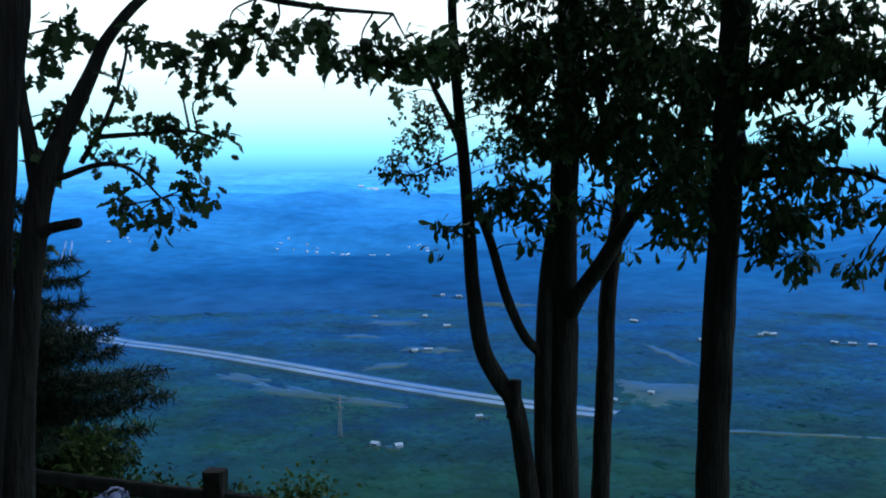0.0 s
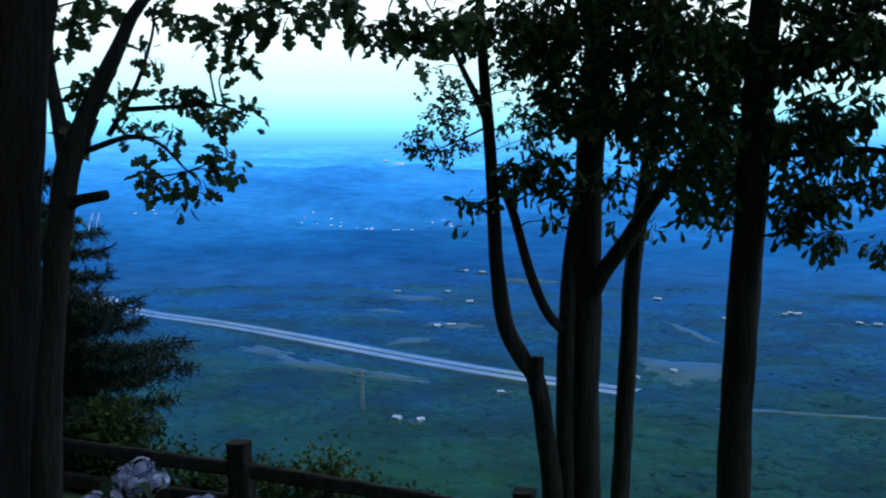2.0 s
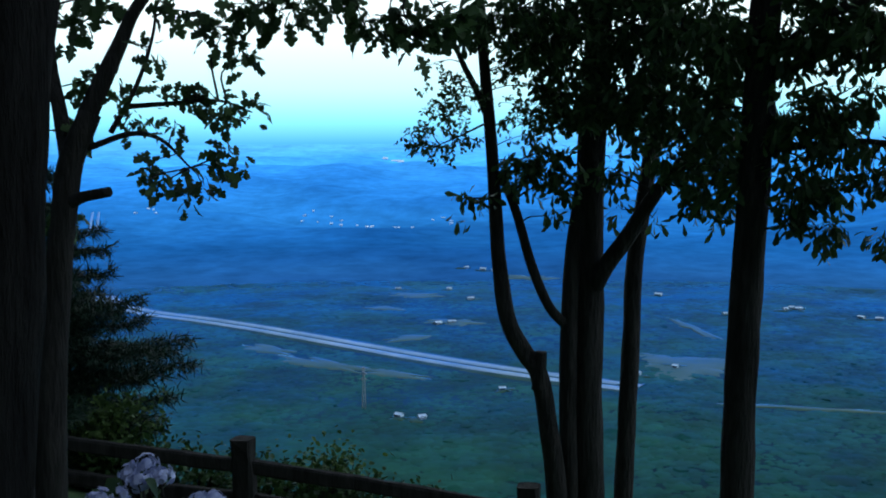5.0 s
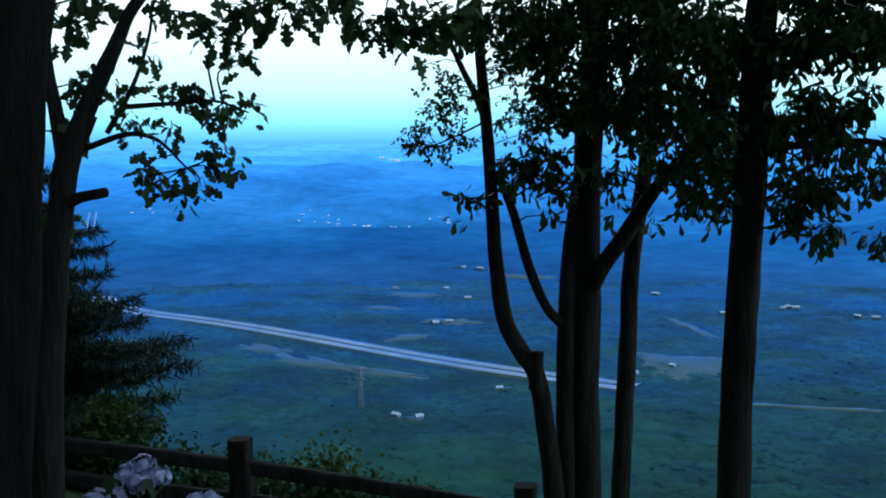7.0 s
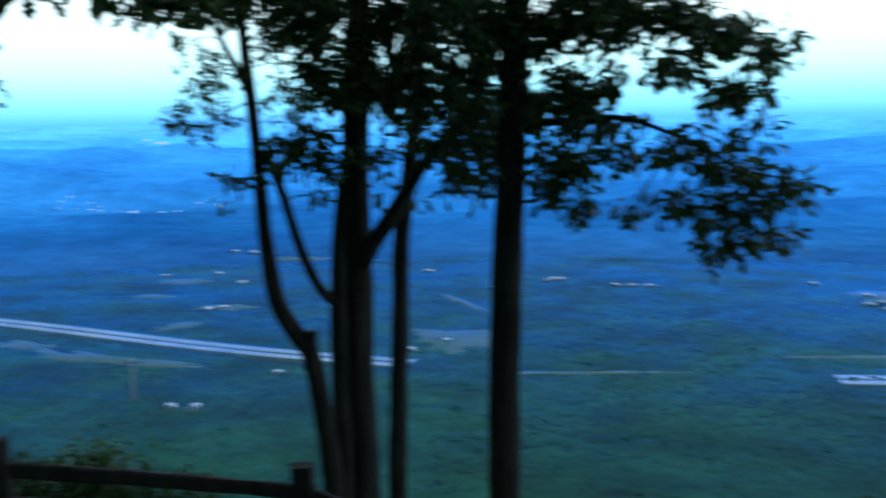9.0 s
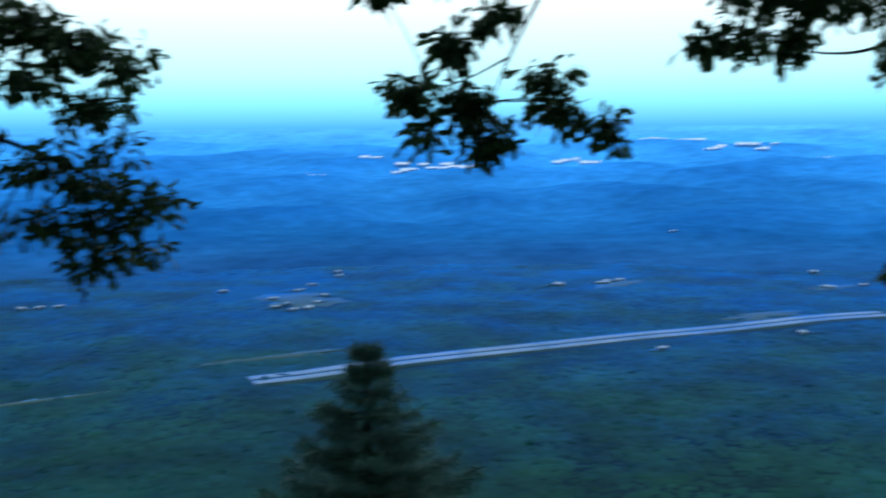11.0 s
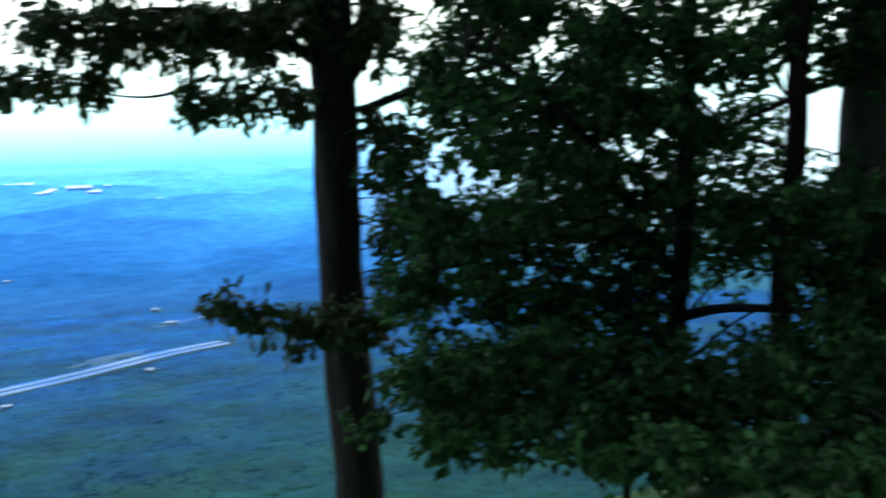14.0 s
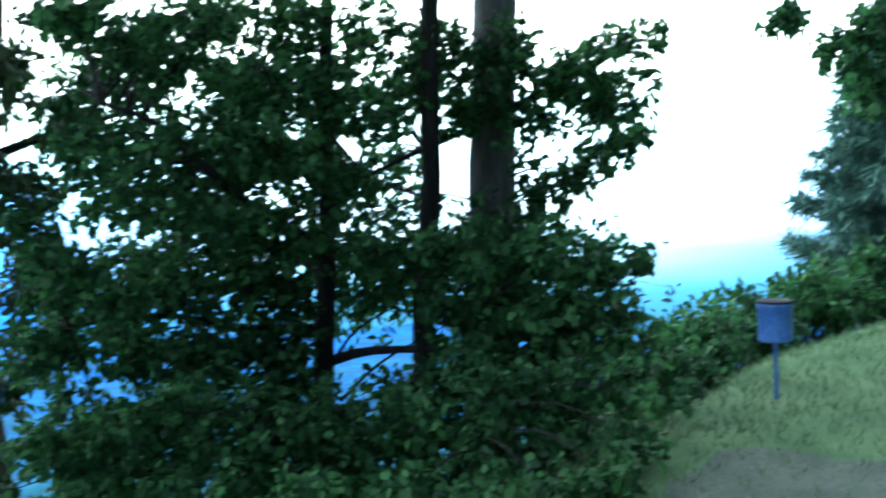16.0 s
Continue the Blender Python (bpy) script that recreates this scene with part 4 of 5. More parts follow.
# the straight tree with the crown that leans out over the valley
t6 = tree("straight_oak", "straight dark oak with a crown spread over the valley", None)
le = [limb("trunk", t6, BARK, grow([(2.31, 9.14, -1.57), (2.32, 9.14, -0.57), (2.35, 9.13, 0.40), (2.39, 9.12, 1.21), (2.41, 9.11, 2.01), (2.45, 9.10, 2.74), (2.46, 9.10, 3.41)]), (0.289, 0.269, 0.250), 14)]
le.append(limb("branch", t6, BARK, [(2.42, 9.12, 1.52), (2.85, 8.91, 1.56), (3.27, 8.69, 1.57), (3.67, 8.43, 1.39), (4.06, 8.16, 1.14)], (0.078, 0.047, 0.023), 8))
le.append(limb("branch", t6, BARK, [(2.45, 9.11, 2.08), (2.89, 8.90, 2.30), (3.39, 8.64, 2.38), (3.95, 8.30, 2.23)], (0.094, 0.055, 0.023), 8))
le.append(limb("branch", t6, BARK, [(2.44, 9.11, 2.19), (2.70, 8.86, 2.48), (2.95, 8.59, 2.62), (3.15, 8.44, 2.68)], (0.094, 0.062, 0.039), 8))
crown(t6, OAK, [((3.05, 8.77, 2.48), 0.541, 0.344, 1), ((3.57, 8.57, 2.43), 0.443, 0.246, 1), ((3.87, 8.34, 2.25), 0.394, 0.246, 1), ((4.19, 8.09, 2.10), 0.271, 0.177, 1),
                ((3.60, 8.46, 2.00), 0.394, 0.197, 0.8), ((3.95, 8.21, 1.80), 0.344, 0.246, 0.8), ((2.88, 8.82, 1.74), 0.344, 0.394, 1.1), ((2.73, 8.87, 1.18), 0.271, 0.246, 1),
                ((2.84, 8.83, 0.87), 0.246, 0.138, 0.9), ((3.26, 8.69, 1.31), 0.197, 0.177, 0.7), ((3.30, 8.58, 0.79), 0.197, 0.098, 0.7)], le, 170, 0.135, OBOVATE, seed=12, spread=1.1, droop=0.65)
crown(t6, OAK, [((3.64, 8.35, 1.35), 0.344, 0.167, 1), ((3.97, 8.20, 1.19), 0.394, 0.197, 1), ((3.58, 8.38, 0.92), 0.246, 0.177, 0.9), ((3.92, 8.22, 0.84), 0.295, 0.197, 1),
                ((4.27, 7.96, 0.95), 0.295, 0.197, 1), ((3.92, 8.14, 0.56), 0.246, 0.177, 1), ((4.20, 8.00, 0.62), 0.246, 0.167, 0.9), ((4.13, 8.12, 1.52), 0.167, 0.148, 0.8),
                ((2.12, 9.19, 2.41), 0.394, 0.344, 1), ((2.09, 9.20, 1.86), 0.344, 0.394, 1), ((2.11, 9.20, 1.34), 0.295, 0.295, 1),
                ((2.59, 8.99, 2.40), 0.295, 0.295, 1), ((2.55, 9.00, 1.71), 0.246, 0.295, 0.9)], le, 165, 0.135, OBOVATE, seed=13, spread=1.1, droop=0.65)

crown(t6, OAK, fill((2.48, 9.07, 2.82), (3.29, 8.58, 2.74), (3.26, 8.59, 1.23), (2.53, 9.06, 0.89), 4, 5, 0.26, 0.2, 0.45, 7), le, 100, 0.13, OBOVATE, seed=207, spread=1.1, droop=0.65)

crown(t6, OAK, fill((2.38, 9.10, 3.72), (3.34, 8.57, 3.58), (3.37, 8.55, 2.70), (2.40, 9.10, 2.78), 4, 3, 0.3, 0.24, 0.6, 9), le, 100, 0.13, OBOVATE, seed=209, spread=1.1, droop=0.65)

unseen_top(t6, OAK, (2.46, 9.10, 3.41), 0.25, 5.5, 2.6, 306, (0.8, 0.3))

# the tree with the hanging spray and the trunk at the bluff's corner
t7 = tree("corner_oak", "dark oak trunk at the bluff with a low leafy bough", None)
lg = [limb("trunk", t7, BARK, grow([(9.79, 2.85, -1.59), (9.78, 2.91, -0.62), (9.77, 2.95, 0.22), (9.76, 2.96, 1.17), (9.77, 2.95, 2.10), (9.76, 2.98, 3.12), (9.74, 3.03, 3.93)]), (0.490, 0.420, 0.462), 14)]
lg.append(limb("branch", t7, BARK, [(9.76, 2.96, 2.25), (9.84, 2.69, 2.65), (9.86, 2.60, 3.20), (9.87, 2.55, 3.84)], (0.280, 0.210, 0.168), 9))
lg.append(limb("branch", t7, BARK, [(9.74, 3.03, 2.46), (9.29, 3.51, 2.81), (8.77, 4.05, 2.89), (8.33, 4.60, 2.80)], (0.140, 0.084, 0.042), 8))
lg.append(limb("branch", t7, BARK, [(9.14, 3.89, 2.37), (8.85, 4.21, 2.19), (8.54, 4.50, 2.18), (8.30, 4.65, 2.26)], (0.042, 0.020, 0.011), 6))
lg.append(limb("branch", t7, BARK, [(9.76, 2.96, 0.01), (9.40, 3.19, 0.13), (9.02, 3.43, 0.25), (8.74, 3.75, 0.38)], (0.084, 0.056, 0.021), 7))
lg.append(limb("branch", t7, BARK, [(9.75, 3.00, 3.02), (8.81, 4.28, 3.66), (7.77, 5.26, 3.64), (7.01, 5.80, 3.11), (6.85, 5.98, 2.70), (6.66, 6.19, 2.16), (6.56, 6.30, 1.80)], (0.10, 0.045, 0.012), 8))
lg.append(limb("branch", t7, BARK, [(6.66, 6.19, 2.16), (6.44, 6.42, 2.00), (6.22, 6.63, 1.89)], (0.020, 0.015, 0.008), 6))
lg.append(limb("branch", t7, BARK, [(9.82, 2.74, 2.02), (9.91, 2.40, 2.16), (10.00, 1.94, 2.31), (10.07, 1.48, 2.44)], (0.098, 0.070, 0.042), 7))
HANG = dict(sprigs=210, spread=0.95, leaf=0.15, outline=OBOVATE, per=7, twig=0.006, droop=0.6)
crown(t7, OAK, [((6.34, 6.52, 2.27), 0.284, 0.161, 0.9), ((6.61, 6.25, 2.50), 0.284, 0.142, 0.8), ((6.10, 6.74, 1.90), 0.260, 0.189, 1), ((6.40, 6.45, 1.78), 0.284, 0.189, 1),
                ((6.16, 6.68, 1.54), 0.208, 0.104, 0.8), ((6.55, 6.31, 1.48), 0.260, 0.213, 1), ((6.85, 5.99, 1.99), 0.260, 0.133, 1), ((6.95, 5.87, 1.72), 0.260, 0.161, 1),
                ((7.19, 5.57, 1.58), 0.170, 0.199, 1), ((5.87, 6.93, 2.72), 0.284, 0.142, 0.9), ((6.16, 6.69, 2.91), 0.379, 0.189, 1), ((6.62, 6.24, 2.95), 0.379, 0.170, 0.9),
                ((7.03, 5.77, 2.97), 0.189, 0.095, 0.8), ((7.59, 5.02, 3.00), 0.123, 0.123, 1)], lg, seed=15, **HANG)
LOW = dict(sprigs=190, outline=OBOVATE, leaf=0.15, spread=1.15, per=7, twig=0.008, droop=0.65)
crown(t7, OAK, [((7.96, 5.22, 2.27), 0.199, 0.139, 1), ((8.13, 4.95, 2.34), 0.248, 0.179, 1), ((8.33, 4.61, 2.31), 0.218, 0.179, 1), ((8.19, 4.86, 2.75), 0.347, 0.248, 1),
                ((8.45, 4.39, 2.74), 0.397, 0.347, 1.1), ((8.81, 3.96, 2.79), 0.447, 0.347, 1.1), ((9.14, 3.51, 2.74), 0.447, 0.397, 1.1), ((8.82, 3.92, 2.13), 0.248, 0.218, 1),
                ((9.10, 3.61, 2.15), 0.248, 0.223, 1), ((9.39, 3.23, 2.15), 0.223, 0.273, 1)], lg, seed=16, **LOW)
crown(t7, OAK, [((8.76, 3.70, 0.39), 0.199, 0.139, 1.1), ((8.87, 3.43, 0.27), 0.223, 0.149, 1.2), ((9.12, 3.15, 0.17), 0.248, 0.199, 1.2), ((9.34, 2.91, 0.13), 0.248, 0.218, 1.2),
                ((9.57, 2.62, 0.11), 0.248, 0.218, 1.1), ((9.40, 3.18, 2.99), 0.397, 0.347, 1.1), ((9.74, 2.52, 2.78), 0.397, 0.347, 0.9), ((9.84, 2.05, 2.31), 0.298, 0.248, 0.8),
                ((9.75, 2.47, 1.93), 0.248, 0.248, 0.8)], lg, seed=17, **LOW)

crown(t7, OAK, fill((9.69, 2.47, 1.91), (9.79, 2.00, 1.90), (9.79, 2.00, 0.39), (9.69, 2.45, 0.49), 2, 5, 0.28, 0.22, 0.5, 12), lg, seed=212, **LOW)

unseen_top(t7, OAK, (9.74, 3.03, 3.93), 0.46, 5.5, 2.8, 307, (0.5, 0.8))

# the thicket at the lawn's edge
t8 = tree("pale_trunk_oak", "pale grey oak trunk standing in a green thicket", None)
lh = [limb("trunk", t8, BARK_PALE, grow([(9.78, -1.66, -0.41), (9.78, -1.68, 0.64), (9.77, -1.71, 1.67), (9.76, -1.76, 2.68), (9.75, -1.81, 3.93)]), (0.46, 0.44, 0.40), 14)]
lh.append(limb("branch", t8, BARK, [(9.79, -1.62, 2.19), (9.66, -1.08, 1.98), (9.50, -0.55, 1.75)], (0.08, 0.05, 0.03), 7))
lh.append(limb("branch", t8, BARK, [(9.75, -1.82, 2.28), (9.53, -2.35, 2.53), (9.29, -2.84, 2.78)], (0.1, 0.06, 0.03), 7))
THICK = dict(sprigs=240, leaf=0.085, outline=MID, spread=1.3, per=7, twig=0.009)
crown(t8, MAPLE, [((9.55, -1.81, 2.85), 0.406, 0.304, 1), ((9.64, -1.22, 2.89), 0.457, 0.355, 1), ((9.57, -0.94, 2.50), 0.457, 0.254, 1), ((9.34, -2.30, 2.51), 0.355, 0.223, 1),
                  ((9.22, -2.71, 2.39), 0.406, 0.254, 1), ((9.18, -2.86, 2.86), 0.406, 0.172, 0.8), ((9.17, -2.88, 2.04), 0.254, 0.203, 0.9), ((9.27, -2.55, 1.82), 0.304, 0.203, 0.7),
                  ((9.37, -2.17, 1.64), 0.304, 0.203, 0.7), ((9.52, -1.38, 2.28), 0.254, 0.254, 0.9), ((9.60, -0.62, 3.01), 0.355, 0.304, 0.8),
                  ((9.28, -1.62, 1.23), 0.355, 0.304, 1), ((9.29, -1.54, 2.40), 0.304, 0.254, 0.9), ((9.22, -1.91, 2.13), 0.254, 0.304, 0.6), ((9.21, -1.97, 1.31), 0.304, 0.203, 0.8)], lh, seed=20, **THICK)

crown(t8, MAPLE, [((9.25, -2.33, 2.55), 0.30, 0.20, 0.8), ((9.25, -2.59, 2.28), 0.26, 0.20, 0.8), ((9.25, -2.67, 1.93), 0.22, 0.16, 0.8), ((9.25, -2.16, 2.17), 0.30, 0.16, 0.8), ((9.25, -2.39, 1.70), 0.26, 0.14, 0.8), ((9.25, -1.99, 1.55), 0.24, 0.14, 0.8), ((9.25, -1.84, 2.57), 0.24, 0.20, 0.8), ((9.25, -2.58, 2.78), 0.30, 0.12, 0.8)], lh, seed=29, **THICK)

t9 = tree("thicket_tree", "leafy young oak with low boughs down to the grass", None)
lk = [limb("trunk", t9, BARK, grow([(8.62, -0.09, -0.16), (8.62, -0.13, 0.56), (8.62, -0.19, 1.37), (8.62, -0.21, 2.17), (8.61, -0.27, 3.30)]), (0.18, 0.16, 0.10), 10)]
lk.append(limb("trunk", t9, BARK, grow([(9.37, -0.97, -0.28), (9.37, -1.00, 0.71), (9.36, -1.10, 1.55), (9.35, -1.12, 2.28), (9.35, -1.16, 3.42)]), (0.2, 0.19, 0.15), 10))
lk.append(limb("branch", t9, BARK, [(8.62, -0.16, 1.19), (8.40, 0.47, 1.63), (8.25, 1.01, 2.16), (8.18, 1.40, 2.34)], (0.09, 0.06, 0.03), 7))
lk.append(limb("branch", t9, BARK, [(8.62, -0.13, 0.56), (8.40, 0.44, 0.62), (8.15, 1.00, 0.77), (7.93, 1.66, 0.76)], (0.08, 0.05, 0.02), 7))
lk.append(limb("branch", t9, BARK, [(8.62, -0.14, 0.29), (8.40, -0.51, 0.39), (8.22, -1.28, 0.37), (8.05, -2.07, 0.27)], (0.09, 0.06, 0.02), 7))
lk.append(limb("branch", t9, BARK, [(8.62, -0.11, 0.16), (8.51, -0.35, 0.52), (8.39, -0.70, 0.74)], (0.04, 0.025, 0.012), 6))
lk.append(limb("branch", t9, BARK, [(8.62, -0.23, -0.03), (8.50, -0.56, 0.28), (8.36, -1.04, 0.55)], (0.04, 0.025, 0.012), 6))
crown(t9, MAPLE, [((8.10, 1.31, 1.67), 0.340, 0.213, 0.8), ((8.16, 0.91, 1.57), 0.383, 0.213, 0.75), ((8.20, 0.46, 1.46), 0.340, 0.255, 0.8), ((8.27, 0.86, 2.03), 0.383, 0.255, 0.6),
                  ((8.31, 0.36, 2.00), 0.383, 0.298, 0.85), ((8.32, -0.06, 1.90), 0.340, 0.298, 0.85), ((8.41, 0.20, 2.52), 0.425, 0.298, 0.85), ((8.42, -0.26, 2.37), 0.298, 0.298, 0.9),
                  ((8.37, 0.88, 2.58), 0.383, 0.255, 0.55), ((8.39, 0.64, 2.95), 0.383, 0.213, 0.8), ((8.42, -0.03, 2.93), 0.340, 0.213, 0.8), ((8.32, 0.01, 1.30), 0.340, 0.255, 1.1),
                  ((8.30, -0.50, 1.19), 0.340, 0.213, 1.1), ((8.27, -0.93, 1.13), 0.340, 0.213, 1.1)], lk, 290, 0.083, MID, seed=21, spread=1.3)
crown(t9, MAPLE, [((7.91, 1.75, 1.13), 0.298, 0.255, 1), ((7.99, 1.33, 0.98), 0.340, 0.255, 1), ((8.16, 0.90, 1.02), 0.340, 0.255, 1), ((8.20, 0.41, 0.95), 0.340, 0.255, 1.2),
                  ((8.22, -1.31, 1.11), 0.340, 0.255, 1.1), ((8.14, -1.73, 1.09), 0.340, 0.255, 1.1), ((8.05, -2.09, 0.95), 0.298, 0.255, 1), ((7.95, -2.43, 1.05), 0.213, 0.119, 0.9),
                  ((8.19, -1.46, 0.63), 0.383, 0.298, 1.2), ((8.09, -1.91, 0.53), 0.383, 0.298, 1.2), ((8.00, -2.28, 0.52), 0.298, 0.255, 1), ((8.21, 0.18, 0.46), 0.340, 0.255, 1.2),
                  ((8.08, 0.68, 0.51), 0.383, 0.255, 1.1), ((7.92, 1.19, 0.57), 0.383, 0.255, 0.8)], lk, 290, 0.083, MID, seed=22, spread=1.3)

crown(t9, MAPLE, [((8.07, 1.92, 1.49), 0.298, 0.213, 0.6), ((7.88, 1.85, 0.61), 0.383, 0.213, 0.9), ((8.41, -0.40, 1.71), 0.255, 0.170, 0.7), ((8.31, -0.44, 0.85), 0.255, 0.128, 0.8),
                  ((8.32, 0.08, 0.83), 0.213, 0.255, 1), ((8.25, -1.04, 0.73), 0.255, 0.213, 0.9), ((8.02, -1.25, 0.32), 0.383, 0.213, 1.1), ((8.09, -0.74, 0.17), 0.383, 0.128, 1.1),
                  ((8.31, 1.27, 2.80), 0.383, 0.255, 0.7), ((8.15, 1.58, 2.05), 0.298, 0.170, 0.5), ((8.40, -0.60, 2.14), 0.255, 0.170, 0.8), ((8.24, 1.62, 2.97), 0.383, 0.213, 0.7)], lk, 290, 0.083, MID, seed=27, spread=1.2)

DEEP = dict(sprigs=150, leaf=0.115, outline=PLAIN, spread=1.3, per=6, twig=0.008)
crown(t8, MAPLE, fill((10.71, 2.05, 3.17), (10.82, -1.49, 3.16), (10.83, -1.38, 0.73), (10.55, 2.70, 0.97), 7, 5, 0.45, 0.28, 0.46, 1), lh + lk, seed=201, **DEEP)
crown(t8, MAPLE, fill((9.88, 2.50, 1.27), (9.81, -2.84, 1.09), (9.60, -2.86, 0.49), (9.68, 2.48, 0.68), 9, 2, 0.5, 0.3, 0.6, 2), lh + lk, seed=202, **DEEP)
crown(t9, MAPLE, fill((9.10, 2.33, 0.64), (9.42, 0.01, 0.47), (9.02, 0.04, -0.15), (8.70, 2.27, 0.06), 4, 2, 0.5, 0.3, 0.5, 3), lk, seed=203, **DEEP)
crown(t9, MAPLE, fill((9.33, -1.32, 0.50), (9.00, -2.77, 0.46), (8.43, -2.57, -0.19), (8.74, -1.20, -0.17), 3, 2, 0.5, 0.3, 1.0, 4), lk, seed=204, **DEEP)
crown(t9, MAPLE, fill((8.18, 1.87, 0.18), (8.10, -2.29, -0.01), (7.53, -2.10, -0.62), (7.59, 1.77, -0.37), 9, 2, 0.5, 0.3, 1.0, 5), lk, seed=205, **DEEP)
crown(t9, MAPLE, fill((9.37, 2.10, 3.38), (9.56, -0.04, 3.22), (9.36, -0.06, 1.60), (9.20, 1.92, 1.73), 6, 4, 0.42, 0.3, 0.54, 10), lk, seed=210, **DEEP)

crown(t9, MAPLE, fill((9.9, 1.6, 1.95), (9.9, -1.4, 1.85), (9.8, -1.4, 1.0), (9.8, 1.6, 1.0), 7, 3, 0.36, 0.24, 0.42, 11), lk, seed=211, **DEEP)
unseen_top(t8, MAPLE, (9.75, -1.81, 3.93), 0.40, 6.0, 2.2, 308, (0.8, 0.0), 1.8)
unseen_top(t9, MAPLE, (8.61, -0.27, 3.30), 0.10, 1.8, 0.9, 309, (0.2, 0.2), 0.8)

t10 = thing("shrub", "dense dark green shrub at the foot of the thicket", "shrub")
ls = [limb("stem", t10, BARK, [(*(7.01, 0.27, -0.31)[:2], ground_at(*(7.01, 0.27, -0.31)[:2]) - 0.1), (7.01, 0.26, -0.08), (7.00, 0.39, 0.22)], (0.06, 0.05, 0.03), 7),
      limb("stem", t10, BARK, [(*(7.15, -1.03, -0.40)[:2], ground_at(*(7.15, -1.03, -0.40)[:2]) - 0.1), (7.14, -1.08, -0.13), (7.10, -1.31, 0.17)], (0.06, 0.05, 0.03), 7)]
crown(t10, MAPLE, [((7.02, 1.57, 0.15), 0.329, 0.183, 1.1), ((7.01, 1.17, 0.20), 0.329, 0.219, 1.1), ((7.07, 0.75, 0.23), 0.329, 0.256, 1), ((7.11, 0.28, 0.19), 0.329, 0.256, 1.1),
                   ((7.12, -0.19, 0.12), 0.329, 0.256, 1.1), ((7.19, -0.68, 0.11), 0.329, 0.219, 1.1), ((7.12, -1.17, 0.25), 0.329, 0.219, 1.1), ((7.13, -1.66, 0.29), 0.329, 0.219, 1.1),
                   ((7.01, -2.09, 0.32), 0.292, 0.161, 1), ((7.00, -2.42, 0.34), 0.183, 0.183, 0.8), ((6.81, -2.05, -0.08), 0.329, 0.146, 0.7)], ls, 360, 0.074, MID, seed=24, spread=1.25, twig=0.005)
crown(t10, MAPLE, [((6.77, 1.36, -0.12), 0.329, 0.219, 1), ((6.85, 0.89, -0.14), 0.329, 0.219, 1), ((6.90, 0.40, -0.16), 0.329, 0.219, 1.1), ((6.92, -0.09, -0.23), 0.329, 0.219, 1.1),
                   ((6.99, -0.61, -0.29), 0.329, 0.219, 1.1), ((6.93, -1.12, -0.15), 0.329, 0.256, 1.1), ((6.85, -1.51, -0.09), 0.292, 0.219, 1), ((6.82, -1.16, -0.46), 0.329, 0.183, 1),
                   ((6.71, -1.68, -0.35), 0.292, 0.183, 0.9), ((7.12, 1.97, -0.18), 0.219, 0.110, 0.8)], ls, 360, 0.074, MID, seed=25, spread=1.25, twig=0.005)


crown(t10, MAPLE, [((5.80, -1.62, 0.01), 0.249, 0.187, 1), ((5.78, -1.30, -0.05), 0.280, 0.187, 1), ((5.85, -0.94, -0.07), 0.280, 0.187, 1), ((5.99, -0.53, -0.05), 0.280, 0.187, 1),
                   ((6.15, -1.86, 0.16), 0.218, 0.140, 1), ((6.37, -2.14, 0.30), 0.187, 0.112, 0.9), ((6.21, -0.03, -0.08), 0.280, 0.187, 1), ((6.38, 0.49, -0.12), 0.280, 0.187, 1)], ls, 340, 0.072, MID, seed=28, spread=1.2, twig=0.005)


